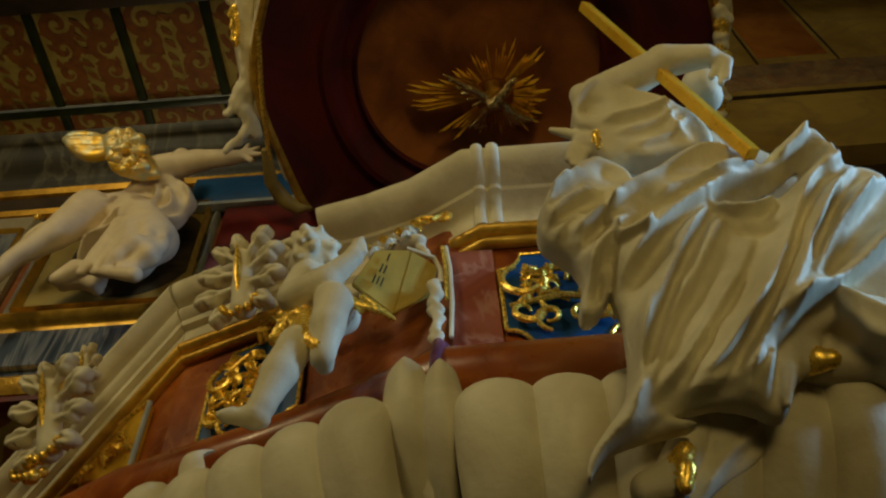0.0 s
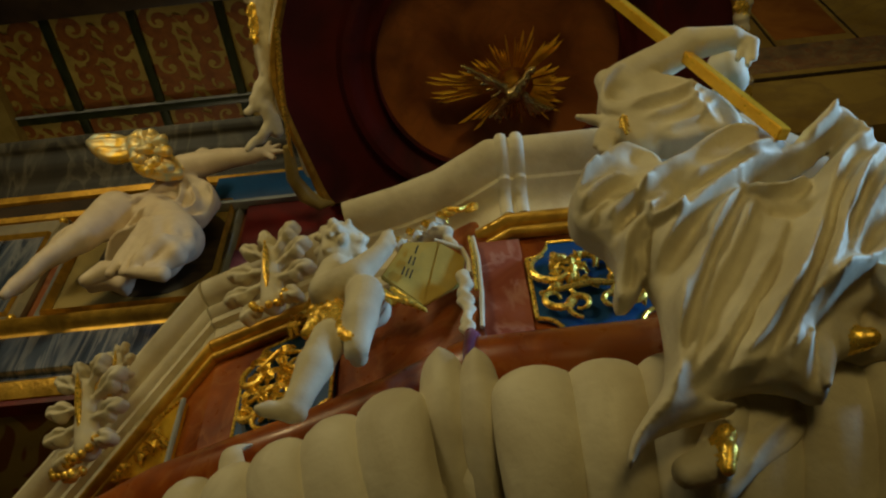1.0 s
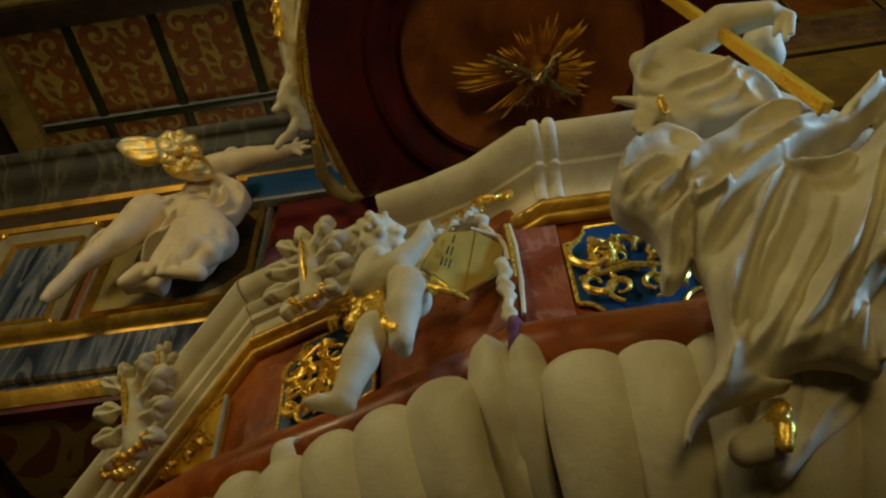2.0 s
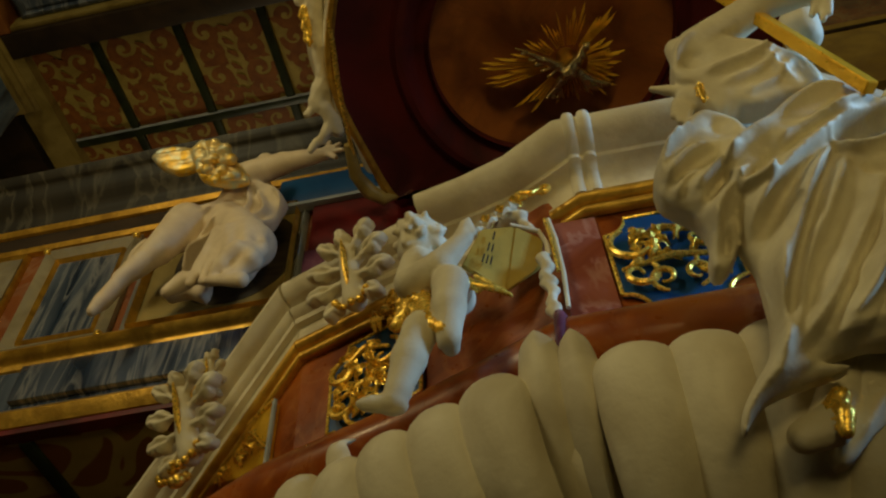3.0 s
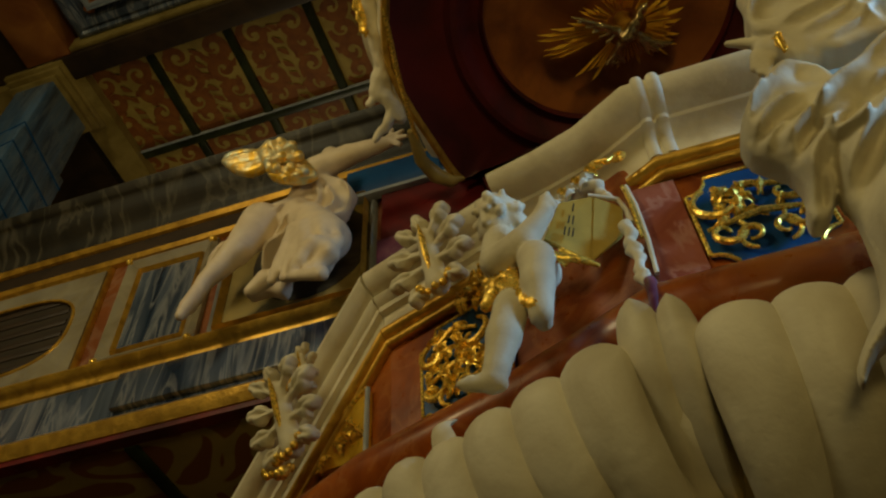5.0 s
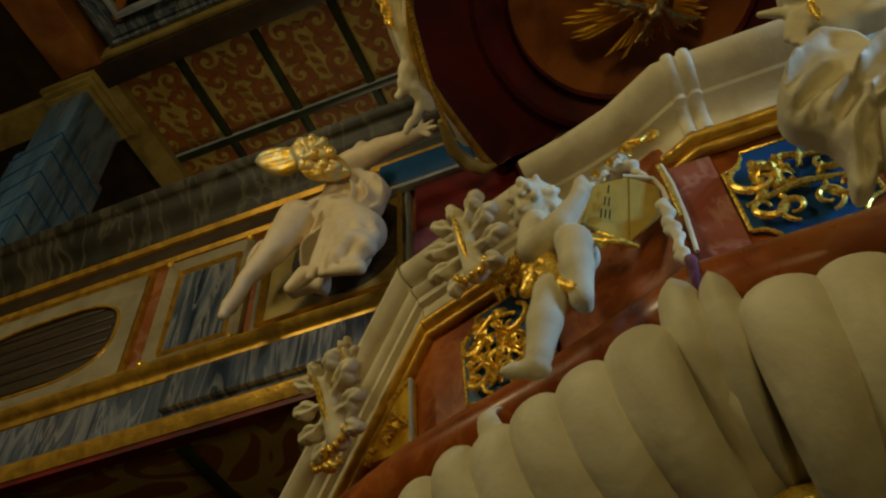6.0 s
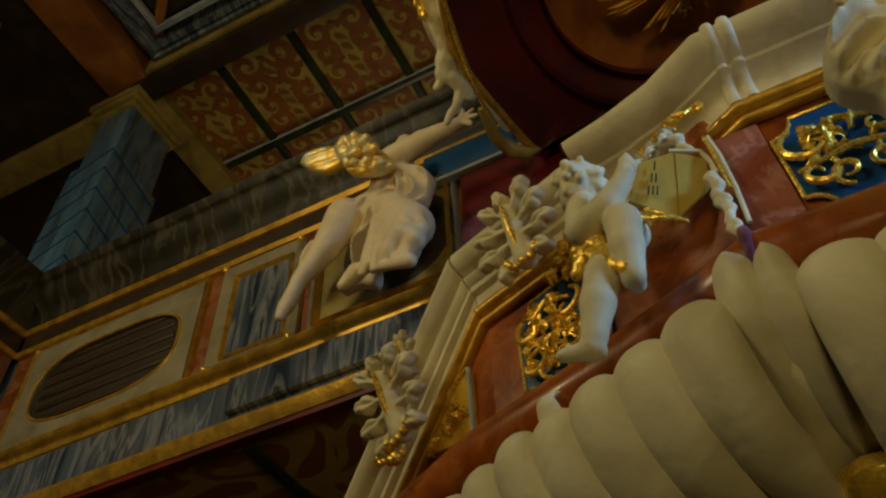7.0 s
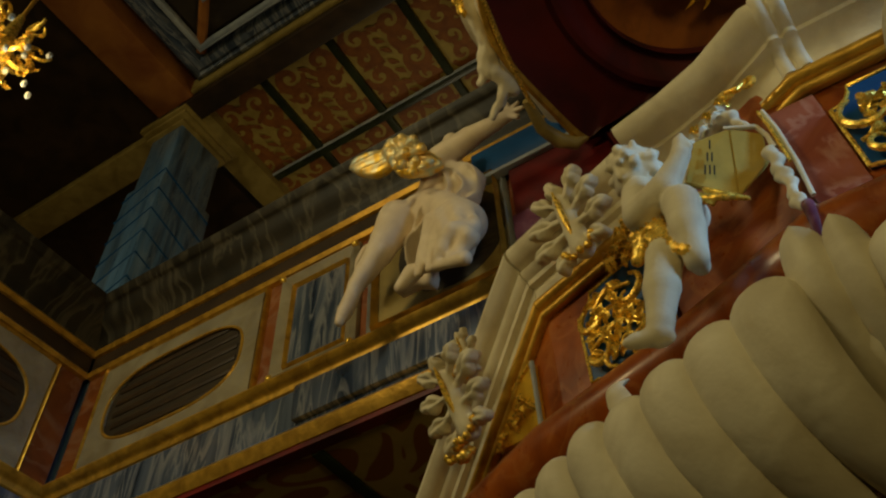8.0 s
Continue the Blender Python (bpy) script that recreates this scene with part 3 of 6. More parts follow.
def oval_panel(parent, x0, x1, z0, z1):
    """A pale panel with a long cut-out that has concave-cornered ends."""
    cx, cz, w, h = (x0 + x1) / 2, (z0 + z1) / 2, (x1 - x0) / 2, (z1 - z0) / 2
    n = 64
    inner = []
    for k in range(n):
        a = 2 * math.pi * (k + 0.5) / n
        c, s = math.cos(a), math.sin(a)
        e = 0.62
        inner.append((cx + (w - 0.13) * math.copysign(abs(c) ** e, c), cz + (h - 0.14) * math.copysign(abs(s) ** 0.75, s)))
    bm = bmesh.new()
    def outer(px, pz):
        dx, dz = (px - cx) / w, (pz - cz) / h
        m = max(abs(dx), abs(dz))
        return (cx + dx / m * w, cz + dz / m * h)
    rows = [[], [], [], []]
    for px, pz in inner:
        ox, oz = outer(px, pz)
        rows[0].append(bm.verts.new((ox, 0.045, oz)))
        rows[1].append(bm.verts.new((ox, 0.0, oz)))
        rows[2].append(bm.verts.new((px, 0.0, pz)))
        rows[3].append(bm.verts.new((px, 0.045, pz)))
    for a, b in zip(rows, rows[1:]):
        for k in range(n):
            bm.faces.new((a[k], a[(k + 1) % n], b[(k + 1) % n], b[k]))
    bmesh.ops.recalc_face_normals(bm, faces=bm.faces)
    panel = wpart("panel", bm, PALE, parent, "pale marbled panel with a cut-out", angle=30)
    g = bmesh.new()
    pts = [(px, 0.0, pz) for px, pz in inner]
    rod(g, pts + pts[:2], 0.012, 6)
    wpart("gilt_bead", g, GOLDFLAT, panel)
    # dark sheet close behind the cut-out stands for the shade inside it
    wpart("opening_shade", one_box(x0 + 0.08, x1 - 0.08, 0.028, 0.038, z0 + 0.1, z1 - 0.1), DARK, parent)
    z = z0 + 0.2
    while z < z1 - 0.2:
        inset = 0.2 + 0.35 * abs((z - cz) / h) ** 3
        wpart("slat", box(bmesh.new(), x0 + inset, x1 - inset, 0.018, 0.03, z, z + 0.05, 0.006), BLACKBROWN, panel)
        z += 0.11
    wpart("gilt_frame", panel_frame(bmesh.new(), x0 - 0.035, x1 + 0.035, z0 - 0.035, z1 + 0.035, 0.03, 0.05), GOLDFLAT, panel)


def square_panel(parent, x0, x1, z0, z1):
    panel = wpart("panel", one_box(x0 + 0.1, x1 - 0.1, 0.02, 0.04, z0 + 0.1, z1 - 0.1), GREY, parent, "grey marbled panel")
    wpart("frame", panel_frame(bmesh.new(), x0, x1, z0, z1, 0.1, 0.07), PALE, panel, "pale grey panel frame")
    wpart("gilt_frame", panel_frame(bmesh.new(), x0 + 0.1, x1 - 0.1, z0 + 0.1, z1 - 0.1, 0.03, 0.05), GOLDFLAT, panel)
    for bx, bz in ((x0 + 0.03, z0 + 0.03), (x1 - 0.03, z0 + 0.03), (x0 + 0.03, z1 - 0.03), (x1 - 0.03, z1 - 0.03)):
        bm = bmesh.new()
        bmesh.ops.create_icosphere(bm, subdivisions=2, radius=0.028, matrix=Matrix.Translation((bx, -0.02, bz)))
        wpart("gilt_boss", bm, GOLD, panel)


par = parapet("gallery_parapet", -5.15, 1.2, None, 0)
oval_panel(par, -4.88, -3.3, 5.09, 6.05)
square_panel(par, -3.13, -2.44, 5.08, 6.06)
# ochre niche panel behind the angel
wpart("niche_panel", one_box(-2.3, -1.35, 0.0, 0.04, 5.09, 6.05), OLIVE, par, "ochre panel behind the angel")
# flat dark oval stands in for the shadow behind the angel
ov = bmesh.new()
bmesh.ops.create_uvsphere(ov, u_segments=32, v_segments=12, radius=1, matrix=Matrix.Translation((-1.72, 0.0, 5.62)) @ Matrix.Diagonal((0.4, 0.02, 0.42, 1)))
wpart("angel_shadow", ov, DARK, par)
wpart("panel_frame", panel_frame(bmesh.new(), -2.36, -1.3, 5.07, 6.07, 0.05, 0.06), BORDER, par)
wpart("gilt_frame", panel_frame(bmesh.new(), -2.3, -1.35, 5.1, 6.04, 0.03, 0.06, 0.0), GOLDFLAT, par)
# stretch of band that stands forward
wpart("forward_band", one_box(-2.85, 1.2, -0.05, 0.0, 4.66, 4.92, 0.01), GREY, par, "grey-blue marbled block")
# red marbling near the pulpit
wpart("red_panel", one_box(-1.25, 1.2, -0.03, 0.03, 5.08, 5.965), CRIMSON, par, "crimson marbled wall panel")
wpart("violet_panel", one_box(-1.27, -1.0, -0.04, 0.0, 4.66, 5.5), PURPLE, par)
wpart("blue_band", one_box(-1.5, 1.2, -0.05, 0.02, 6.0, 6.3, 0.01), BLUE, par, "blue painted frieze block")
wpart("pale_fillet", one_box(-1.5, 1.2, -0.07, 0.0, 5.965, 6.0, 0.01), BORDER, par)
par.matrix_world = Matrix.Translation((0, PY - 0.0, 0))

side = parapet("gallery_parapet", -0.0, 7.5, None, 0)
oval_panel(side, 5.6, 7.22, 5.09, 6.05)
square_panel(side, 4.75, 5.45, 5.08, 6.06)
oval_panel(side, 3.0, 4.6, 5.09, 6.05)
side.matrix_world = Matrix.Translation((-5.15, PY - 7.5, 0)) @ Matrix.Rotation(radians(90), 4, "Z")

# gallery floors and soffits
gf = bmesh.new()
box(gf, -9, 9, PY + 0.04, 7.5, 4.5, 4.62)
tagged(part("gallery_floor", gf, SOFFIT), "dark painted gallery underside with scrollwork panels", "gallery floor", kind="structure")
tagged(part("side_gallery_floor", one_box(-9, -5.2, -8, PY, 4.5, 4.62), SOFFIT), "dark painted side gallery underside", "gallery floor", kind="structure")
for x in (-3.9, -2.75, -1.6):
    tagged(part("soffit_batten", one_box(x - 0.04, x + 0.04, PY + 0.1, 7.4, 4.47, 4.5, 0.01), GREEN), "dark green batten under the gallery", "batten", "soffit battens", "structure")
tagged(part("soffit_batten", one_box(-5.0, 3, 3.95, 4.03, 4.465, 4.5, 0.01), GREEN), "dark green batten under the gallery", "batten", "soffit battens", "structure")

# dark pews on the gallery seen over the parapet
pew = thing("pew", (-6.3, 4.6, 4.62), "dark wooden box pew on the side gallery", "pew")
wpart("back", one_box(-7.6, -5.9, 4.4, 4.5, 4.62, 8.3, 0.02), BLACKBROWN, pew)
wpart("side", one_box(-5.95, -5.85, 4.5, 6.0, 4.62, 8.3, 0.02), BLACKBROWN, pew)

# fresco wall over the far gallery, right of the pulpit
far = thing("fresco_wall", (4.6, 4.3, 4.6), "ochre frescoed wall with orange panels and dark joint", "wall", kind="structure")
wpart("plaster", one_box(1.6, 9, 4.2, 4.5, 9.02, 12), FRESCO, far)
wpart("lower_plaster", one_box(1.6, 9, 4.17, 4.5, 8.0, 8.98), FRESCO, far)
wpart("joint", one_box(1.6, 9, 4.15, 4.5, 8.975, 9.02), BLACKBROWN, far)
wpart("painted_band", one_box(2.9, 5.0, 4.194, 4.21, 9.2, 9.75, 0.003), SMUDGE, far)
for x in (3.55, 4.42):
    wpart("painted_line", one_box(x - 0.012, x + 0.012, 4.192, 4.21, 9.75, 11.9), BLACKBROWN, far)
wpart("orange_panel", one_box(3.6, 4.35, 4.19, 4.21, 9.9, 11.6, 0.004), ORANGE, far)
# dark slab puts the shade of the hollow under the plaster into colour
wpart("hollow_shade", one_box(1.6, 9, 4.4, 4.5, 5.5, 8.0), BLACKBROWN, far)

# ---------- pulpit ----------
pulpit = thing("pulpit", (0.2, 2.4, 2.7), "baroque pulpit with red-brown marbling, white mouldings and gilding", "pulpit")
# wall path from right to left, on the wall's face
W = [(2.0, 2.5), (1.15, 2.03), (0.12, 2.04), (-0.15, 2.17), (-0.45, 2.3), (-1.0, 2.5)]
WO = plan_outs(W)


def along(path, outs, z, profile, mat, name, label="", angle=40):
    return wpart(name, sweep(profile, [(x, y, z) for x, y in path], outs), mat, pulpit, label, angle=angle)


along(W, WO, 0, [(0, 3.4), (0, 4.3), (-0.12, 4.3), (-0.12, 3.4)], RED, "body", "red-brown marbled pulpit wall")
bol = [(0.08 + 0.125 * math.cos(a), 3.39 + 0.125 * math.sin(a)) for a in [k * math.pi / 12 - math.pi / 2 for k in range(13)]]
BW = W + [(-1.95, 3.03)]
along(BW, plan_outs(BW), 0, bol + [(-0.1, 3.515), (-0.1, 3.265)], RED, "bolster", "glossy red-brown marbled bolster moulding")
rim_prof = arc_profile([(0.05, 4.24), (0.055, 4.29), (0.068, 4.325), (0.1, 4.345), (0.135, 4.35), (0.142, 4.366), (0.175, 4.372), (0.225, 4.39), (0.262, 4.425), (0.268, 4.46), (0.24, 4.488), (0.2, 4.495)], 3)
rim_ring = [(u, v) for u, v in rim_prof] + [(-0.15, 4.5), (-0.15, 4.24)]
RIM = [(2.0, 2.5), (1.15, 2.03), (0.28, 2.03), (0.1, 2.13), (-0.12, 2.2), (-0.34, 2.25)]
along(RIM, plan_outs(RIM), 0, rim_ring, WHITE, "rim", "white moulded pulpit rim")
gold_ring = [(u, v) for u, v in arc_profile([(0, 4.15), (0.028, 4.145), (0.042, 4.158), (0.04, 4.178), (0.026, 4.188), (0.05, 4.19), (0.068, 4.205), (0.068, 4.228), (0.05, 4.24), (0, 4.24)], 3)]
FRONT = RIM[:3] + [(0.17, 2.09)]
along(FRONT, plan_outs(FRONT), 0, gold_ring, GOLDFLAT, "gilt_moulding")
FASCIA = [(0.2, 2.075)] + RIM[3:]
along(FASCIA, plan_outs(FASCIA), 0, [(0, 4.13), (0.03, 4.13), (0.04, 4.14), (0.04, 4.2), (0.06, 4.22), (0.06, 4.25), (0, 4.25)], WHITE, "fascia", "cream fascia under the rim")
LOW = [(-0.34, 2.255), (-1.0, 2.5)]
low_ring = [(0.0, 4.2), (0.05, 4.2), (0.055, 4.27), (0.085, 4.275), (0.09, 4.3), (0.12, 4.315), (0.13, 4.335), (0.115, 4.35), (0.15, 4.355), (0.185, 4.375), (0.205, 4.405), (0.205, 4.43), (0.185, 4.455), (0.14, 4.465), (-0.12, 4.465), (-0.12, 4.2)]
along(LOW, plan_outs(LOW), 0, low_ring, WHITE, "lower_rim", "white moulded rim")
along(LOW, plan_outs(LOW), 0, [(u, v - 0.04) for u, v in gold_ring], GOLDFLAT, "gilt_moulding")

# stair parapet sloping down and back
stair = thing("stair_parapet", (-1.6, 2.8, 2.4), "sloping red-brown marbled pulpit stair parapet with white rail", "stair parapet")
S0, S1 = Vector((-1.0, 2.5, 0)), Vector((-2.2, 3.18, -1.2))
so = [Vector((-0.42, -0.9)), Vector((-0.49, -0.87))]
spath = [(*S0[:2], S0.z), (*S1[:2], S1.z)]
wpart("wall", sweep([(0, 3.0), (0, 4.18), (-0.1, 4.18), (-0.1, 3.0)], spath, so), RED, stair)
wpart("rail", sweep(low_ring, spath, so), WHITE, stair, "white moulded sloping rail")
wpart("gilt_moulding", sweep([(u, v - 0.04) for u, v in gold_ring], spath, so), GOLDFLAT, stair)


def lobe(bm, lip, centre, width, top, point=0.0, bulge=0.05, lift=0.0, steps=16, across=8):
    """One gadroon: a swelling tongue from the lip down and in towards the bowl's foot."""
    prof = arc_profile([(0.03, top), (-0.015, top - 0.05), (-0.02, top - 0.1), (0.03, top - 0.23), (0.14, top - 0.36), (0.31, top - 0.47), (0.5, top - 0.53)], 4)
    lip, centre = Vector(lip), Vector(centre)
    to = centre - lip
    dist = to.length
    to.normalize()
    side = Vector((-to.y, to.x))
    n = len(prof)
    rows = []
    for i, (inset, z) in enumerate(prof):
        s = max(0, inset) / dist
        a = min(1, (i + 0.02) / (13 if point else 5))
        w = width * (1 - s) * ((1 - (1 - a) ** 2) ** 0.5 if not point else a ** 0.9)
        j0, j1 = prof[max(0, i - 1)], prof[min(n - 1, i + 1)]
        tx, tz = j1[0] - j0[0], j1[1] - j0[1]
        ln = math.hypot(tx, tz) or 1
        nx, nz = tz / ln, -tx / ln
        if nx > 0:
            nx, nz = -nx, -nz
        h = (bulge * (1 - s) + lift) * ((1 - (1 - a) ** 2) ** 0.5 if not point else a ** 0.8)
        row = []
        for k in range(across + 1):
            b = math.pi * k / across
            c = math.cos(b)
            sn = math.sin(b) ** 0.9 if not point else 0.35 * math.sin(b) + 0.65 * (1 - abs(c)) ** 0.9
            p = lip + to * (inset + nx * h * sn) + side * (-c * w / 2)
            row.append(bm.verts.new((p.x, p.y, z + nz * h * sn)))
        rows.append(row)
    for a, b in zip(rows, rows[1:]):
        for k in range(across):
            bm.faces.new((a[k], a[k + 1], b[k + 1], b[k]))
    bm.faces.new(rows[0][::-1])
    # close the back
    for a, b in zip(rows, rows[1:]):
        bm.faces.new((a[across], a[0], b[0], b[across]))
    bm.faces.new(rows[-1])
    bmesh.ops.recalc_face_normals(bm, faces=bm.faces)
    return bm


bowl = thing("gadrooned_bowl", (0.25, 2.3, 2.6), "white gadrooned stucco bowl under the pulpit", "bowl")
BC = (0.25, 2.38)
lips = [((0.238 + 0.175 * i, 1.68), 0.19, 3.16) for i in range(6)]
lips += [((-0.126, 1.75), 0.175, 3.19), ((-0.283, 1.81), 0.175, 3.17), ((-0.437, 1.867), 0.175, 3.155)]
lips += [((-0.58, 1.93), 0.17, 3.14), ((-0.72, 1.985), 0.16, 3.15), ((-0.88, 2.09), 0.18, 3.15), ((-1.035, 2.19), 0.18, 3.15), ((-1.15, 2.32), 0.18, 3.15)]
lips += [((1.34, 1.8), 0.2, 3.16), ((1.47, 1.96), 0.2, 3.16), ((1.56, 2.14), 0.2, 3.16)]
def inward(p):
    """The foot that a gadroon runs towards: part straight in, part to the middle."""
    n = Vector((0, 1)) if p[0] > -0.02 else (Vector((0.35, 0.94)) if p[0] > -0.6 else Vector((0.52, 0.85)))
    if p[0] > 1.2:
        n = Vector((-0.75, 0.66))
    return (Vector(p) + n * 0.72) * 0.62 + Vector(BC) * 0.38


for p, w, z in lips:
    wpart("gadroon", lobe(bmesh.new(), p, inward(p), w * 1.22, z - 0.08, 0.0, 0.085, across=12), WHITE, bowl, angle=70)
for p, w, z in (((0.004, 1.69), 0.17, 3.285), ((0.098, 1.67), 0.14, 3.25), ((-0.6, 1.93), 0.17, 3.22)):
    wpart("corner_leaf", lobe(bmesh.new(), p, inward(p), w, z - 0.02, 1.0, 0.05, 0.02), WHITE, bowl, angle=70)
inner = bmesh.new()
prof = [(0.99, 3.06), (0.98, 3.0), (0.91, 2.88), (0.76, 2.8), (0.55, 2.69), (0.3, 2.63), (0.02, 2.62)]
plan = [(1.62, 2.3), (1.52, 2.0), (1.2, 1.72), (0.6, 1.7), (0.06, 1.7), (-0.3, 1.84), (-0.62, 1.96), (-0.9, 2.13), (-1.18, 2.38), (-0.9, 2.75), (0.25, 2.9), (1.3, 2.8)]
rows = [[inner.verts.new((BC[0] + (x - BC[0]) * r, BC[1] + (y - BC[1]) * r, z)) for x, y in plan] for r, z in prof]
for a, b in zip(rows, rows[1:]):
    for k in range(len(plan)):
        inner.faces.new((a[k], a[(k + 1) % len(plan)], b[(k + 1) % len(plan)], b[k]))
inner.faces.new(rows[0])
inner.faces.new(rows[-1][::-1])
bmesh.ops.recalc_face_normals(inner, faces=inner.faces)
wpart("core", inner, WHITE, bowl)
gp = bmesh.new()
rings = [(0.44, 2.72), (0.47, 2.67), (0.45, 2.62), (0.4, 2.59), (0.4, 2.55), (0.3, 2.5), (0.2, 2.46), (0.14, 2.36), (0.08, 2.28), (0.01, 2.24)]
rows = [[gp.verts.new((BC[0] + r * (1 + 0.05 * math.cos(10 * a)) * math.cos(a), BC[1] + r * (1 + 0.05 * math.cos(10 * a)) * math.sin(a), z)) for a in [2 * math.pi * k / 60 for k in range(60)]] for r, z in rings]
for a, b in zip(rows, rows[1:]):
    for k in range(60):
        gp.faces.new((a[k], b[k], b[(k + 1) % 60], a[(k + 1) % 60]))
wpart("pendant", gp, GOLD, bowl, "gilt lobed pendant")
# support bracket that carries the pulpit from the wall
wpart("bracket", sweep([(0.0, 2.3), (0.35, 2.5), (0.5, 2.9), (0.5, 3.3), (-0.1, 3.3), (-0.1, 2.2)], [(0.7, 2.9, 0), (-0.2, 2.9, 0)], [(0, -1), (0, -1)]), BROWN, bowl)
tagged(part("pulpit_pier", one_box(-0.6, 1.3, 2.98, 3.25, 0, 4.5), BROWN), "red-brown pier behind the pulpit", "pier", kind="structure")


# ---- panels with notched corners and gilt scrollwork ----
class Plane:
    def __init__(self, origin, u, out):
        self.o, self.u, self.out = Vector(origin), Vector(u).normalized(), Vector(out).normalized()

    def at(self, a, z, d=0.0):
        p = self.o + self.u * a + self.out * d
        return Vector((p.x, p.y, z))


def notched(x0, x1, z0, z1, n):
    res = []
    for cx, cz, sx, sz, k0 in ((x0, z0, 1, 1, 1), (x1, z0, -1, 1, 0), (x1, z1, -1, -1, 1), (x0, z1, 1, -1, 0)):
        arc = [(cx + sx * n * math.cos(a), cz + sz * n * math.sin(a)) for a in [k * math.pi / 8 for k in range(5)]]
        if k0:
            arc = arc[::-1]
        res += arc
    return res


def slab(pl, outline, d0, d1):
    bm = bmesh.new()
    a = [bm.verts.new(pl.at(x, z, d0)) for x, z in outline]
    b = [bm.verts.new(pl.at(x, z, d1)) for x, z in outline]
    bm.faces.new(b)
    for k in range(len(a)):
        j = (k + 1) % len(a)
        bm.faces.new((a[k], a[j], b[j], b[k]))
    bmesh.ops.recalc_face_normals(bm, faces=bm.faces)
    return bm


def scroll(bm, pl, cx, cz, r, start, turns, d, thick):
    pts, rad = [], []
    n = int(14 * abs(turns)) + 6
    for k in range(n):
        t = k / (n - 1)
        a = start + turns * 2 * math.pi * t
        q = r * (1 - 0.78 * t)
        pts.append(pl.at(cx + q * math.cos(a), cz + q * math.sin(a), d + 0.018 * math.sin(math.pi * t)))
        rad.append(thick * (0.55 + 0.6 * math.sin(math.pi * min(1, t * 1.2 + 0.05))))
    rod(bm, pts, rad, 7)


def leaflet(bm, pl, x, z, ang, ln, w, d):
    """A small curled gilt leaf."""
    rows = []
    for k in range(6):
        t = k / 5
        ww = w * math.sin(math.pi * (0.12 + 0.86 * t)) * (1 + 0.35 * (-1) ** k)
        bx, bz = x + math.cos(ang) * ln * t, z + math.sin(ang) * ln * t
        lift = d + 0.03 * math.sin(math.pi * t)
        sx, sz = -math.sin(ang), math.cos(ang)
        rows.append([bm.verts.new(pl.at(bx + sx * ww * q, bz + sz * ww * q, lift + (0.012 if q == 0 else -0.004))) for q in (-1, -0.5, 0, 0.5, 1)])
    for a, b in zip(rows, rows[1:]):
        for k in range(4):
            bm.faces.new((a[k], a[k + 1], b[k + 1], b[k]))


def scrollwork(pl, cx, cz, w, h, seed, parent, leaves=13):
    rs = random.Random(seed)

    def piece(name, make):
        bm = bmesh.new()
        make(bm)
        wpart(name, bm, GOLD, parent)
    for s in (-1, 1):
        piece("gilt_scroll", lambda bm: scroll(bm, pl, cx + s * w * 0.26, cz + h * 0.16, w * 0.24, math.pi / 2 - s * 0.3, s * -0.85, 0.03, 0.013))
        piece("gilt_scroll", lambda bm: scroll(bm, pl, cx + s * w * 0.3, cz - h * 0.2, w * 0.17, math.pi / 2 + s * 0.6, s * 1.1, 0.03, 0.012))
        piece("gilt_scroll", lambda bm: scroll(bm, pl, cx + s * w * 0.12, cz - h * 0.3, w * 0.12, -math.pi / 2, s * 1.2, 0.03, 0.011))
    piece("gilt_bar", lambda bm: rod(bm, [pl.at(cx - w * 0.42, cz - h * 0.1, 0.03), pl.at(cx, cz - h * 0.05, 0.045), pl.at(cx + w * 0.42, cz - h * 0.1, 0.03)], [0.008, 0.014, 0.008], 7))
    piece("gilt_bar", lambda bm: rod(bm, [pl.at(cx - w * 0.3, cz + h * 0.24, 0.03), pl.at(cx, cz + h * 0.33, 0.04), pl.at(cx + w * 0.3, cz + h * 0.24, 0.03)], [0.008, 0.015, 0.008], 7))
    for k in range(leaves):
        a, q, turn, ln, wd = rs.uniform(0, 6.28), rs.uniform(0.3, 1.0), rs.uniform(0, 6.28), rs.uniform(0.06, 0.1), rs.uniform(0.018, 0.03)
        piece("gilt_leaf", lambda bm: leaflet(bm, pl, cx + math.cos(a) * w * 0.38 * q, cz + math.sin(a) * h * 0.36 * q, turn, ln, wd, 0.022))


def blue_panel(pl, x0, x1, z0, z1, notch, seed, parent, orn):
    out = notched(x0, x1, z0, z1, notch)
    p = wpart("blue_panel", slab(pl, out, -0.02, 0.012), BLUE, parent, "deep blue painted panel", angle=20)
    g = bmesh.new()
    pts = [pl.at(x, z, 0.012) for x, z in out]
    rod(g, pts + pts[:2], 0.0085, 6)
    wpart("gilt_border", g, GOLD, p)
    scrollwork(pl, *orn, seed, p, 30 if pl is LP else 13)


FP = Plane((0, 2.03, 0), (1, 0, 0), (0, -1, 0))
wl = Vector((-1.12, 0.45, 0)).normalized()
LP = Plane((0.12, 2.05, 0), wl, (-wl.y, wl.x, 0) if wl.x > 0 else (wl.y * -1, wl.x, 0))
wpart("rose_panel", slab(FP, [(0.13, 3.46), (0.30, 3.46), (0.30, 4.14), (0.13, 4.14)], -0.02, 0.008), PINK, pulpit, "rose marbled pilaster strip")
blue_panel(FP, 0.315, 0.74, 3.6, 4.09, 0.085, 4, pulpit, (0.52, 3.83, 0.44, 0.42))
blue_panel(LP, 0.6, 1.03, 3.55, 4.05, 0.085, 9, pulpit, (0.84, 3.8, 0.36, 0.5, ))
gg = bmesh.new()
rs = random.Random(2)
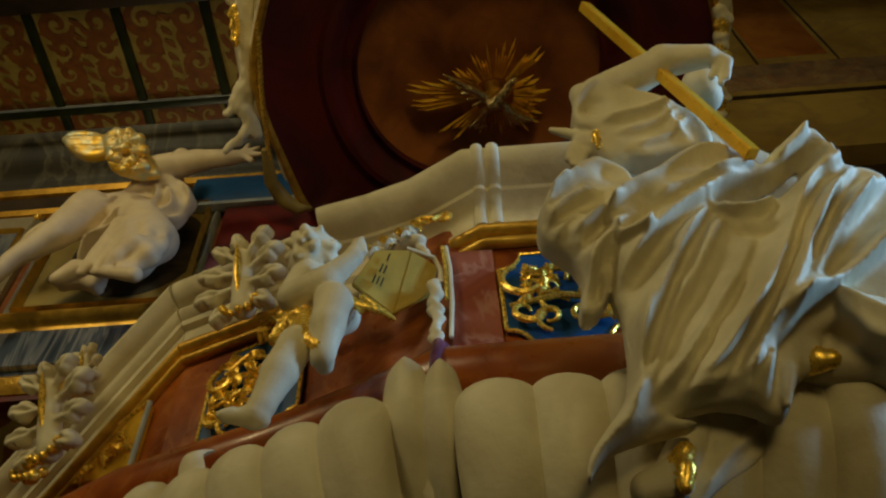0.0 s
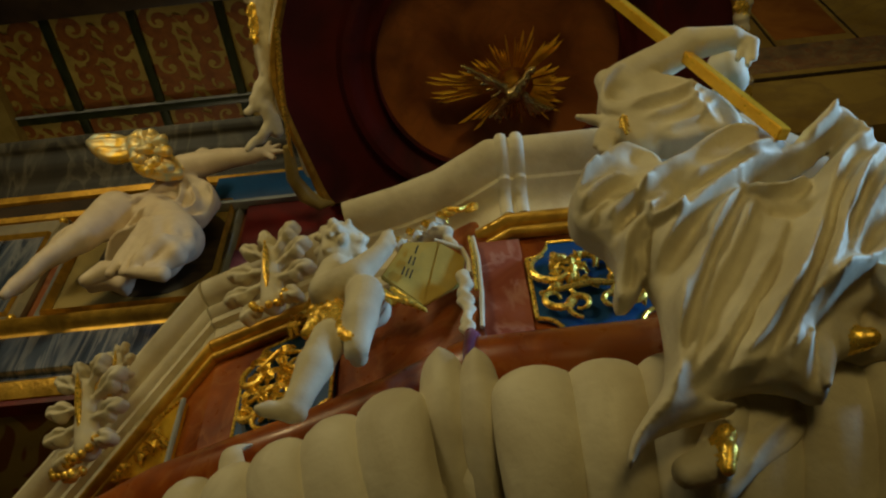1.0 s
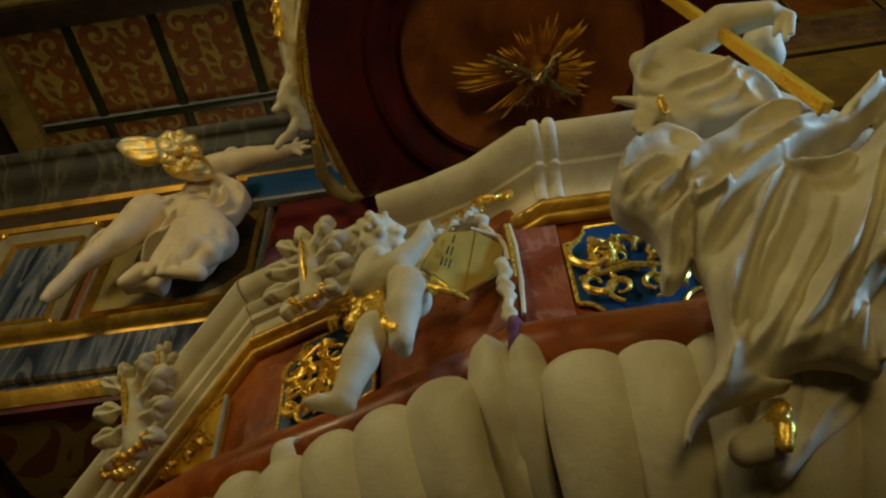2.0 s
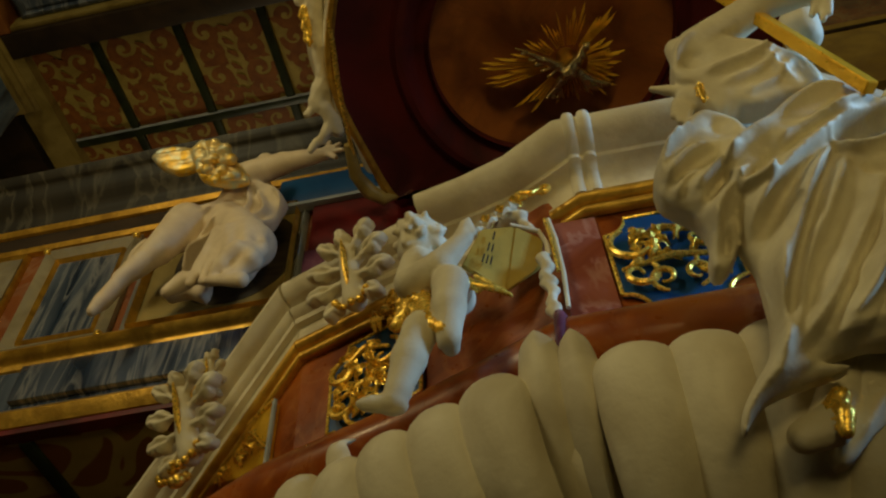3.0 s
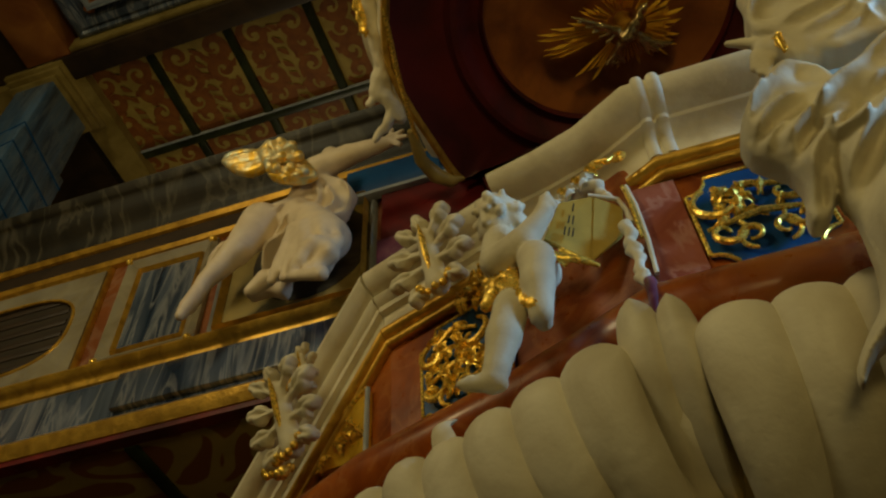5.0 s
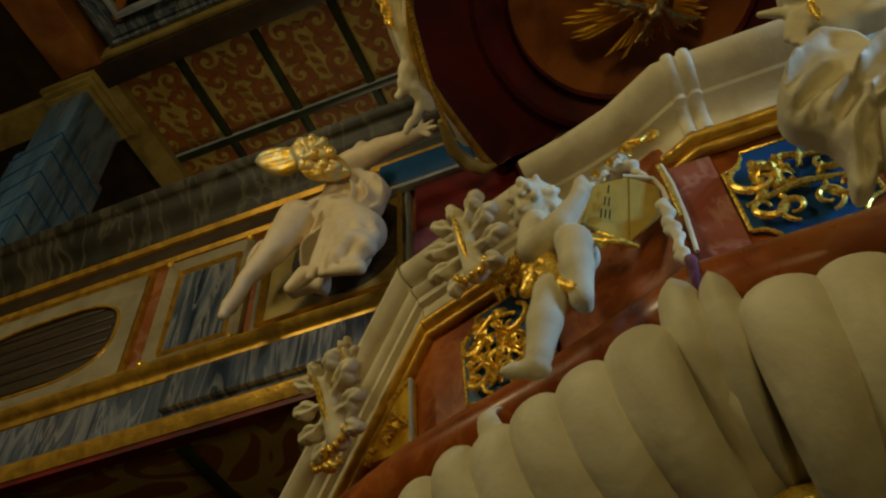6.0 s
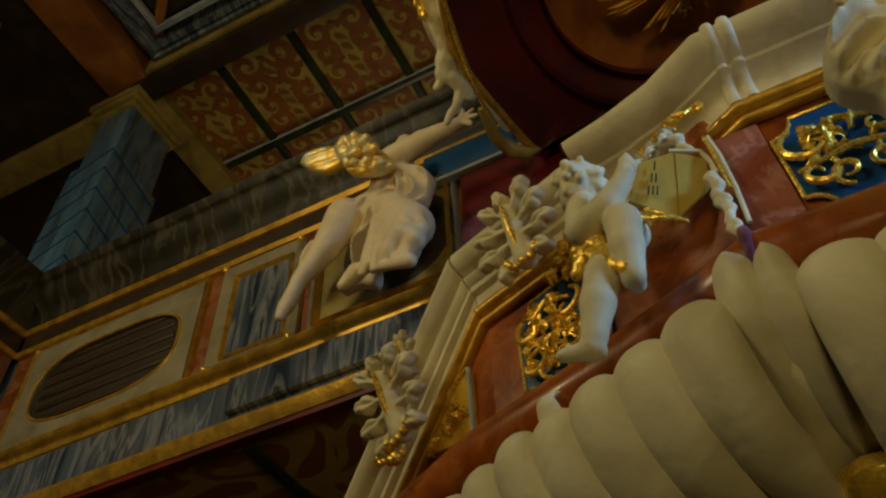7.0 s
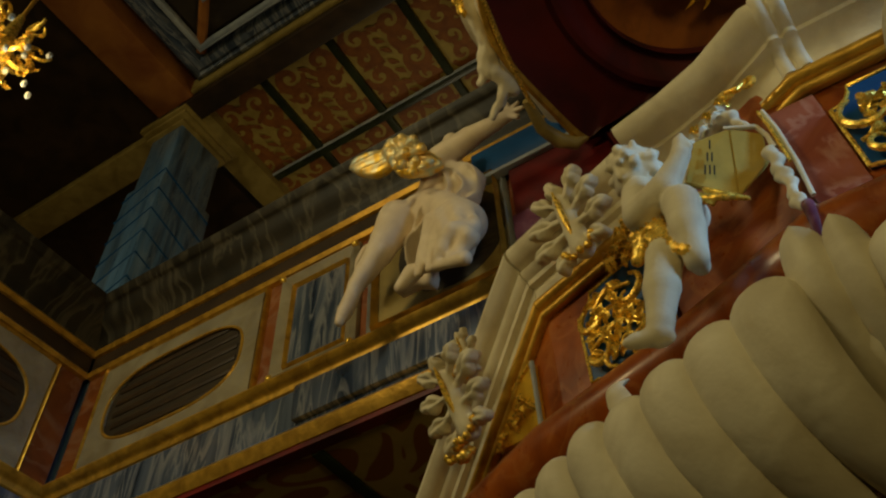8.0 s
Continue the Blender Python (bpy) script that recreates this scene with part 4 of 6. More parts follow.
for k in range(26):
    t = k / 25
    gg = bmesh.new()
    leaflet(gg, LP, 0.62 + 0.1 * math.sin(5 * t) + rs.uniform(-0.05, 0.05), 4.18 - 0.3 * t, rs.uniform(0, 6.28), rs.uniform(0.06, 0.09), 0.024, 0.04 + 0.02 * rs.random())
    wpart("garland_leaf", gg, GOLD, pulpit)

# joint blocks on the rim and console at the corner
jb = bmesh.new()
for x in (0.272, 0.333):
    rows = []
    for dx, proud in ((0.028, -0.005), (0.02, 0.01), (0.008, 0.016), (-0.008, 0.016), (-0.02, 0.01), (-0.028, -0.005)):
        rows.append([jb.verts.new((x + dx, 2.03 - u - (proud if u > 0 else 0), v + (0.7 * proud if v > 4.44 else 0))) for u, v in rim_ring])
    for a, b in zip(rows, rows[1:]):
        for k in range(len(rim_ring)):
            j = (k + 1) % len(rim_ring)
            jb.faces.new((a[k], b[k], b[j], a[j]))
bmesh.ops.recalc_face_normals(jb, faces=jb.faces)
wpart("rim_joint", jb, WHITE, pulpit, "white ribbed rim joint")
tas = Figure(0.012, 0.007)
for k in range(7):
    w = 0.012 * math.sin(1.9 * k)
    tas.tube((0.075 + w, 1.955, 3.87 - 0.045 * k), (0.085 - w, 1.95, 3.83 - 0.045 * k), 0.026 - 0.0015 * k, 0.018)
tas = carved("tassel", tas.carve(0.006, 0.002, 60, 5), [WHITE])
under(pulpit, tas)
wpart("corner_fillet", rod(bmesh.new(), [(0.125, 1.985, 4.13), (0.135, 1.98, 4.0), (0.135, 1.975, 3.8), (0.125, 1.97, 3.62)], [0.008, 0.009, 0.009, 0.008], 8), WHITE, pulpit, "white corner fillet")
wpart("corner_gilding", rod(bmesh.new(), [(0.11, 1.972, 4.12), (0.118, 1.966, 4.0), (0.118, 1.962, 3.8)], [0.006, 0.007, 0.006], 8), GOLD, pulpit)
wpart("lower_strip", rod(bmesh.new(), [(0.10, 2.0, 3.6), (0.085, 1.86, 3.48), (0.075, 1.8, 3.36), (0.06, 1.8, 3.25)], [0.02, 0.02, 0.016, 0.008], 10), PURPLE, pulpit)
ht = bmesh.new()
HP = Plane((0.09, 1.97, 0), (1, -0.1, 0), (-0.1, -1, 0))
for s in (-1, 1):
    scroll(ht, HP, s * 0.032, 4.25, 0.04, math.pi / 2, s * -0.8, 0.02, 0.011)
rod(ht, [HP.at(-0.06, 4.29, 0.02), HP.at(0, 4.24, 0.04), HP.at(0.06, 4.29, 0.02)], [0.008, 0.014, 0.008])
wpart("gilt_cartouche", ht, GOLD, pulpit, "gilded heart-shaped cartouche")
for k in range(12):
    ht = bmesh.new()
    leaflet(ht, HP, -0.05 - 0.02 * k, 4.21 - 0.012 * k, 2.5 + 0.7 * (k % 3), 0.06, 0.018, 0.02)
    wpart("cartouche_leaf", ht, GOLD if k % 3 == 0 else WHITE, pulpit)
mk = Figure(0.02, 0.01)
for a, b, ra, rb in (((-0.02, 1.98, 4.19), (0.02, 1.98, 4.17), 0.035, 0.03), ((-0.06, 2.0, 4.17), (-0.1, 2.02, 4.14), 0.03, 0.018), ((0.03, 1.99, 4.13), (0.06, 1.98, 4.08), 0.025, 0.014), ((-0.05, 1.98, 4.22), (0.02, 1.96, 4.24), 0.02, 0.014), ((-0.1, 2.02, 4.2), (-0.15, 2.04, 4.17), 0.02, 0.01)):
    mk.tube(a, b, ra, rb)
mk = carved("mask", mk.carve(0.007, 0.003, 60, 4), [WHITE])
under(pulpit, mk)


def acanthus(name, base, up, right, out, size, parent, seed, wide=1.15):
    """A carved leaf: lobes on both sides of a rib, each with three fluted fingers that curl forward, with a gilt vein and gilt beads."""
    base, up, right, out = Vector(base), Vector(up).normalized(), Vector(right).normalized() * wide, Vector(out).normalized()
    rs = random.Random(seed)

    def P(u, v, w):
        return base + right * u * size + up * v * size + out * w * size
    f = Figure(0.012, 0.005)
    across = right.normalized()
    flat = (across - up * across.dot(up)).normalized()
    if flat.cross(up).dot(out) < 0:
        flat = -flat
    plane = (tuple(base + out * 0.04 * size), tuple(flat), tuple(up))
    half = [(0.0, 0.07), (0.28, 0.07), (0.42, 0.11), (0.54, 0.25), (0.72, 0.26), (0.75, 0.15), (0.88, 0.18), (1.02, 0.09)]
    finger = [(s, -w) for s, w in half] + [(1.06, 0.0)] + [(s, w) for s, w in half[::-1]]

    def lobe_at(u0, v0, ang, ln, level):
        """A tongue with three rounded fingers, hollow along its middle."""
        c, s = math.cos(radians(ang)), math.sin(radians(ang))

        def put(q, w):
            return ((u0 + (c * q - s * w) * ln) * size * wide, (v0 + (s * q + c * w) * ln) * size)
        f.sheet(plane, [put(q, w) for q, w in finger], level * size, 0.12 * size, 0.035 * size,
                [([put(0.05, 0), put(0.5, 0), put(0.95, 0)], -0.06 * size, 0.035 * size, 0.035 * size),
                 ([put(0.2, 0.02), put(0.45, 0.07), put(0.66, 0.16)], 0.045 * size, 0.04 * size, 0.03 * size),
                 ([put(0.2, -0.02), put(0.45, -0.07), put(0.66, -0.16)], 0.045 * size, 0.03 * size, 0.04 * size)],
                [(*put(0.8, 0), 0.12 * size, 0.09 * size)])
    for sd in (1, -1):
        for n, (v0, ang, ln) in enumerate(((0.12, -40, 0.4), (0.3, -10, 0.48), (0.54, 18, 0.5), (0.76, 46, 0.4))):
            ang, ln = ang + rs.uniform(-6, 6), ln * rs.uniform(0.92, 1.08)
            lobe_at(sd * 0.05, v0, ang if sd > 0 else 180 - ang, ln, 0.06 + 0.03 * (n % 2))
    lobe_at(0, 0.74, 90, 0.36, 0.1)
    f.tube(P(0, -0.02, 0.02), P(0, 0.8, 0.06), 0.15 * size, 0.1 * size)
    leaf = carved(name, f.carve(0.0062, 0.001, 40, seed), [WHITE])
    under(parent, tagged(leaf, "white carved acanthus leaf"))
    wpart("gilt_vein", rod(bmesh.new(), [P(0, 0.12, 0.14), P(0.01, 0.35, 0.19), P(0.02, 0.6, 0.2), P(0.02, 0.85, 0.21)], [0.03 * size, 0.04 * size, 0.04 * size, 0.012 * size], 8), GOLD, leaf)
    for k in range(7):
        a = math.pi * k / 6
        bd = bmesh.new()
        bmesh.ops.create_icosphere(bd, subdivisions=2, radius=size * rs.uniform(0.035, 0.06), matrix=Matrix.Translation(P(0.2 * math.cos(a), -0.06 - 0.08 * math.sin(a) + rs.uniform(-0.03, 0.03), 0.12)))
        wpart("gilt_bead", bd, GOLD, leaf)


acanthus("acanthus_leaf", (-0.677, 2.170, 4.076), (-0.042, -0.040, 0.331), (0.9, -0.35, 0.0), (-0.33, -0.94, 0.1), 0.33, pulpit, 3, 1.15)
acanthus("acanthus_leaf", (-1.380, 2.420, 3.649), (-0.068, -0.060, 0.287), (1.0, -0.5, 0.3), (-0.42, -0.9, 0.1), 0.33, stair, 5, 1.05)
acanthus("acanthus_crest", (-1.347, 2.420, 3.929), (-0.016, -0.040, 0.160), (0.7, -0.4, 0.1), (-0.42, -0.9, 0.2), 0.183, stair, 8, 0.9)
ro = bmesh.new()
rs = random.Random(6)
for k in range(14):
    ro = bmesh.new()
    bmesh.ops.create_icosphere(ro, subdivisions=2, radius=rs.uniform(0.016, 0.03), matrix=Matrix.Translation((-1.47 + rs.uniform(-0.06, 0.06), 2.46 + rs.uniform(-0.03, 0.03), 3.6 + rs.uniform(-0.07, 0.06))))
    wpart("gilt_bead", ro, GOLD, stair)
# triangular gilt panel on the stair wall
SP = Plane((-1.0, 2.5, 0), (S1.x - S0.x, S1.y - S0.y, 0), (-0.49, -0.87, 0))
tri = [(0.125, 3.95), (0.125, 3.6), (0.56, 3.74), (0.57, 3.8), (0.33, 3.89)]
wpart("gilt_panel", slab(SP, tri, -0.02, 0.03), PARCHGOLD, stair, "gilded triangular panel", angle=20)
tb = bmesh.new()
rod(tb, [SP.at(0.12, 3.955, 0.03), SP.at(0.12, 3.59, 0.03)], 0.012, 6)
wpart("silver_edge", tb, BORDER, stair)
tb = bmesh.new()
rod(tb, [SP.at(0.12, 3.955, 0.035), SP.at(0.33, 3.895, 0.035), SP.at(0.57, 3.8, 0.035)], 0.01, 6)
rsx = random.Random(12)
for k in range(9):
    leaflet(tb, SP, 0.17 + 0.025 * k, 3.78 + rsx.uniform(-0.06, 0.05), rsx.uniform(0, 6.28), 0.07, 0.02, 0.03)
wpart("gilt_relief", tb, GOLD, stair)

# open book of the law held by the cherub
tablet = thing("law_tablet", (-0.07, 2.0, 3.77), "yellow parchment tablet with black Roman numerals", "tablet")


def plate(a, b, c, d, th):
    a, b, c, d = (Vector(p) for p in (a, b, c, d))
    n = (b - a).cross(d - a).normalized() * th
    bm = bmesh.new()
    f = [bm.verts.new(p) for p in (a, b, c, d)]
    g = [bm.verts.new(p + n) for p in (a, b, c, d)]
    bm.faces.new(f)
    bm.faces.new(g[::-1])
    for k in range(4):
        j = (k + 1) % 4
        bm.faces.new((f[k], g[k], g[j], f[j]))
    bmesh.ops.recalc_face_normals(bm, faces=bm.faces)
    bmesh.ops.bevel(bm, geom=bm.edges[:], offset=0.004, segments=2, affect="EDGES")
    return bm


TA, TB, TC, TD, TE, TF = (-0.211, 1.916, 3.873), (-0.128, 1.918, 4.057), (-0.002, 1.946, 4.077), (0.092, 2.0, 4.034), (0.065, 2.01, 3.895), (-0.072, 1.985, 3.771)
left_page = wpart("left_page", plate(TA, TB, TC, TF, 0.02), PARCH, tablet)
wpart("right_page", plate(TF, TC, TD, TE, 0.02), PARCH, tablet)


def lettering(text, m, size, mat, parent):
    c = bpy.data.curves.new("numeral", "FONT")
    c.body, c.size, c.extrude, c.align_x = text, size, 0.0015, "CENTER"
    tmp = new("numeral", c)
    me = bpy.data.meshes.new_from_object(tmp.evaluated_get(bpy.context.evaluated_depsgraph_get()))
    bpy.data.objects.remove(tmp)
    ob = new("numeral", me)
    me.materials.clear()
    me.materials.append(mat)
    ob.matrix_world = m
    under(parent, ob)


pn = (Vector(TB) - Vector(TA)).cross(Vector(TF) - Vector(TA)).normalized()
if pn.y > 0:
    pn = -pn
pdown = (Vector(TA) - Vector(TB) + (Vector(TF) - Vector(TC))).normalized()
pup = (-pdown - pn * (-pdown).dot(pn)).normalized()
pright = pup.cross(pn)
for k, s in enumerate(("I", "II", "III")):
    o = Vector((-0.095, 1.93, 3.985)) + pdown * 0.062 * k
    o = o - pn * (o - Vector(TA)).dot(pn) + pn * 0.026
    m = Matrix((pright, pup, pn)).transposed().to_4x4()
    m.translation = o
    lettering(s, m, 0.06, INK, left_page)
cord = bmesh.new()
rod(cord, [(-0.02, 1.94, 4.08), (0.08, 1.98, 4.06), (0.1, 1.99, 4.0), (0.1, 1.99, 3.92)], [0.008, 0.01, 0.009, 0.014], 8)
wpart("cloth_edge", cord, WHITE, tablet, "white cloth edge")

# dove in a glory of rays under the canopy
glory = thing("dove_glory", (0.5, 2.6, 6.5), "gilded dove in a burst of gold rays", "dove carving")
DC = Vector((0.5, 2.58, 6.44))
rs = random.Random(5)
groups = [(185, 14, 7, 0.55), (140, 10, 4, 0.46), (118, 10, 3, 0.3), (92, 22, 6, 0.28), (58, 9, 5, 0.36), (30, 9, 5, 0.36), (15, 7, 4, 0.36), (-4, 8, 4, 0.36), (-22, 6, 3, 0.32), (-46, 7, 5, 0.48), (-75, 12, 6, 0.4), (-105, 12, 5, 0.36), (-135, 10, 4, 0.34), (-160, 10, 4, 0.36)]
for mid, spread, count, ln in groups:
    for k in range(count):
        a = radians(mid + spread * (2 * (k + 0.5) / count - 1))
        q = ln * rs.uniform(0.72, 1.05)
        bm = bmesh.new()
        d, sd = Vector((math.cos(a), math.sin(a), 0)), Vector((-math.sin(a), math.cos(a), 0))
        w0, w1 = 0.004, rs.uniform(0.006, 0.011)
        p0, p1, p2 = DC + d * 0.13, DC + d * q * 0.85 + Vector((0, 0, -0.01)), DC + d * q
        pts = [p0 - sd * w0, p0 + sd * w0, p1 + sd * w1, p2, p1 - sd * w1]
        low = [bm.verts.new(p) for p in pts]
        ridge = [bm.verts.new(p0 + Vector((0, 0, -0.012))), bm.verts.new(p1 + Vector((0, 0, -0.03)))]
        for f in ((low[0], low[1], low[2], low[3], low[4]), (low[1], low[0], ridge[0]), (low[1], ridge[0], ridge[1], low[2]), (low[0], low[4], ridge[1], ridge[0]), (low[2], ridge[1], low[3]), (low[4], low[3], ridge[1])):
            bm.faces.new(f)
        bmesh.ops.recalc_face_normals(bm, faces=bm.faces)
        wpart("ray", bm, PARCHGOLD, glory, smooth=False)
dv = Figure(0.02, 0.008)
dv.tube((0.42, 2.70, 6.40), (0.50, 2.60, 6.37), 0.03, 0.055)
dv.tube((0.50, 2.60, 6.37), (0.58, 2.50, 6.36), 0.055, 0.03)
dv.tube((0.58, 2.50, 6.36), (0.61, 2.45, 6.36), 0.026, 0.024)
dv.tube((0.61, 2.45, 6.36), (0.64, 2.43, 6.36), 0.012, 0.005)
for k in range(6):
    t = k / 5
    dv.fold((0.47 - 0.02 * k, 2.56 - 0.012 * k, 6.38), (0.36 - 0.035 * k, 2.60 - 0.045 * k, 6.36 + 0.004 * k), 0.022, 0.010)
    dv.fold((0.55 + 0.015 * k, 2.60 + 0.02 * k, 6.38), (0.60 + 0.03 * k, 2.76 - 0.004 * k, 6.36), 0.022, 0.010)
for k in range(4):
    dv.fold((0.43, 2.69, 6.40), (0.34 + 0.035 * k, 2.77 + 0.01 * k, 6.40), 0.018, 0.012)
dv = carved("dove", dv.carve(0.0075, 0.003, 50, 2), [DOVE])
under(glory, dv)
wpart("hub", rod(bmesh.new(), [(0.5, 2.58, 6.36), (0.5, 2.58, 6.56)], [0.05, 0.06], 16), GOLDFLAT, glory)

# gilt beam in the statue's arm
stick = thing("gilt_beam", (0.97, 1.277, 3.533), "square gilded wooden beam held by the statue", "beam")
A, B = Vector((0.962, 1.255, 3.487)), Vector((0.695, 1.252, 4.554))
d = (B - A).normalized()
s1 = d.cross(Vector((0.3, -1, 0.2))).normalized()
s2 = d.cross(s1)
bm = bmesh.new()
low = [bm.verts.new(A + s1 * a * 0.018 + s2 * b * 0.018) for a, b in ((-1, -1), (1, -1), (1, 1), (-1, 1))]
top = [bm.verts.new(B + s1 * a * 0.018 + s2 * b * 0.018) for a, b in ((-1, -1), (1, -1), (1, 1), (-1, 1))]
bm.faces.new(low[::-1])
bm.faces.new(top)
for k in range(4):
    bm.faces.new((low[k], low[(k + 1) % 4], top[(k + 1) % 4], top[k]))
bmesh.ops.bevel(bm, geom=bm.edges[:], offset=0.003, segments=2, affect="EDGES")
wpart("shaft", bm, PARCHGOLD, stick)


# ---------- canopy ----------
canopy = thing("pulpit_canopy", (0.45, 2.2, 6.5), "baroque pulpit canopy with crimson underside and gilt edge", "pulpit canopy")
CC, CR = (0.45, 2.35), 1.38


def ring_pts(r, n=96, flat=3.24):
    """The canopy's plan: round inside, squarer towards the back of its rim."""
    res = []
    for k in range(n):
        a = 2 * math.pi * k / n
        c, s = math.cos(a), math.sin(a)
        lobe = 1 + 0.012 * (r / CR) ** 6 * math.cos(8 * a)
        if s > 0:
            square = 1 - 0.5 * min(1, r / CR) ** 3
            c = math.copysign(abs(c) ** square, c) * (1 + 0.03 * s * (r / CR) ** 4)
        y = CC[1] + 0.12 * (1 - r / CR) + r * lobe * s
        res.append((CC[0] - 0.08 * (1 - r / CR) + r * lobe * c, min(flat, y)))
    return res


def lathe_rings(rings):
    bm = bmesh.new()
    rows = [[bm.verts.new((x, y, z)) for x, y in ring_pts(r)] for r, z in rings]
    n = len(rows[0])
    for a, b in zip(rows, rows[1:]):
        for k in range(n):
            bm.faces.new((a[k], a[(k + 1) % n], b[(k + 1) % n], b[k]))
    return bm


wpart("underside", lathe_rings([(1.36, 6.28), (1.3, 6.32), (1.15, 6.36), (1.02, 6.38), (0.98, 6.34), (0.94, 6.34)]), DEEPRED, canopy, "crimson marbled underside ring")
wpart("inner_moulding", lathe_rings([(0.94, 6.34), (0.9, 6.36), (0.86, 6.42), (0.8, 6.44), (0.77, 6.4), (0.76, 6.46)]), DEEPRED, canopy)
bm = lathe_rings([(0.77, 6.45), (0.6, 6.5), (0.4, 6.53), (0.2, 6.545), (0.01, 6.55)])
wpart("inner_disc", bm, UMBER, canopy, "umber marbled inner disc")
wpart("gilt_edge", lathe_rings([(1.36, 6.28), (1.38, 6.25), (1.41, 6.26), (1.42, 6.3), (1.4, 6.33)]), GOLDFLAT, canopy)
wpart("cornice", lathe_rings([(1.4, 6.33), (1.44, 6.4), (1.43, 6.5), (1.5, 6.6), (1.56, 6.66), (1.56, 6.74), (1.3, 6.9), (0.6, 7.2), (0.01, 7.3)]), WHITE, canopy, "white moulded canopy cornice")

board = bmesh.new()
edge = [(-0.45, 4.4), (-0.52, 5.2), (-0.6, 6.0), (-0.66, 6.36), (1.6, 6.36), (1.5, 5.6), (1.4, 4.4)]
fa = [board.verts.new((x, 3.26, z)) for x, z in edge]
fb = [board.verts.new((x, 3.34, z)) for x, z in edge]
board.faces.new(fa)
board.faces.new(fb[::-1])
for k in range(len(edge)):
    j = (k + 1) % len(edge)
    board.faces.new((fa[k], fb[k], fb[j], fa[j]))
bmesh.ops.recalc_face_normals(board, faces=board.faces)
wpart("backboard", board, DEEPRED, canopy, "dark crimson backboard")
wpart("edge_leaf", rod(bmesh.new(), [(-0.98, 2.75, 6.27), (-0.99, 2.98, 6.25), (-0.93, 3.12, 6.23), (-0.84, 3.19, 6.21), (-0.76, 3.19, 6.22)], [0.03, 0.045, 0.055, 0.045, 0.012], 10), OLIVE, canopy, "dull gilt leaf-shaped edge")
wpart("gilt_bead", rod(bmesh.new(), [(-0.86, 1.9, 6.27), (-0.92, 2.3, 6.25), (-0.95, 2.6, 6.25), (-0.97, 2.9, 6.25)], [0.016, 0.018, 0.016, 0.01], 8), GOLD, canopy)
br = Figure(0.025, 0.012)
for a, b, ra, rb in (((-0.98, 1.85, 6.58), (-1.0, 2.1, 6.44), 0.07, 0.055), ((-1.0, 2.1, 6.44), (-1.02, 2.32, 6.34), 0.05, 0.05), ((-1.04, 2.36, 6.33), (-1.08, 2.42, 6.29), 0.075, 0.06), ((-1.06, 2.42, 6.28), (-1.0, 2.6, 6.2), 0.06, 0.035), ((-1.1, 2.44, 6.25), (-1.17, 2.46, 6.24), 0.025, 0.022), ((-1.05, 2.56, 6.2), (-1.12, 2.62, 6.16), 0.035, 0.03), ((-1.12, 2.62, 6.16), (-1.2, 2.66, 6.13), 0.025, 0.02), ((-0.98, 1.8, 6.6), (-1.06, 1.86, 6.54), 0.06, 0.03)):
    br.tube(a, b, ra, rb)
for k in range(6):
    br.fold((-1.03, 1.9 + 0.02 * k, 6.5 - 0.012 * k), (-1.06 + 0.02 * (k % 2), 1.93 + 0.03 * k, 6.47 - 0.02 * k), 0.022, 0.014, 1)
br = carved("bracket_ornament", br.carve(0.009, 0.004, 40, 3), [WHITE, GOLD])
under(canopy, br)
rt = Figure(0.025, 0.012)
for k in range(9):
    rt.tube((1.82 + 0.01 * math.sin(k), 2.05 + 0.07 * k, 6.26 - 0.03 * k), (1.86 + 0.02 * math.cos(2 * k), 2.1 + 0.07 * k, 6.24 - 0.03 * k), 0.04, 0.025, k % 2)
rt = carved("edge_ornament", rt.carve(0.009, 0.005, 40, 9), [WHITE, GOLD])
under(canopy, rt)

# both hang a little nearer and lower than they were laid out
HUNG = Matrix.Translation((0.03, 0.01, 1.6)) @ Matrix.Scale(0.89, 4) @ Matrix.Translation((-0.03, -0.01, -1.6))
for hung in (canopy, glory):
    hung.matrix_world = HUNG @ hung.matrix_world

# ---------- chandelier ----------
lamp = thing("chandelier", (-3.0, 0.62, 5.6), "gilded chandelier with cut-glass drops", "chandelier")
rs = random.Random(8)
for k in range(6):
    arms = bmesh.new()
    a = k * math.pi / 3 + 0.2
    pl = Plane((-3.02, 0.6, 0), (math.cos(a), math.sin(a), 0), (-math.sin(a), math.cos(a), 0))
    scroll(arms, pl, 0.12, 5.66, 0.09, math.pi, 1.1, 0, 0.014)
    scroll(arms, pl, 0.16, 5.8, 0.07, 0, -1.1, 0, 0.012)
    for j in range(5):
        leaflet(arms, pl, 0.05 + 0.04 * j, 5.6 + 0.05 * (j % 3), rs.uniform(0, 6.28), 0.07, 0.02, 0)
    wpart("arm", arms, GOLD, lamp)
arms = bmesh.new()
rod(arms, [(-3.02, 0.6, 5.5), (-3.02, 0.6, 5.6), (-3.02, 0.6, 5.75), (-3.02, 0.6, 6.0)], [0.02, 0.07, 0.04, 0.02], 12)
wpart("stem", arms, GOLD, lamp)
for k in range(18):
    a = k * math.pi / 9
    dr = bmesh.new()
    bmesh.ops.create_icosphere(dr, subdivisions=1, radius=1, matrix=Matrix.Translation((-3.02 + (0.12 + 0.07 * (k % 3)) * math.cos(a), 0.6 + (0.12 + 0.07 * (k % 3)) * math.sin(a), 5.52 + 0.05 * (k % 4))) @ Matrix.Diagonal((0.018, 0.018, 0.035, 1)))
    wpart("glass_drop", dr, CRYSTAL, lamp, smooth=False)
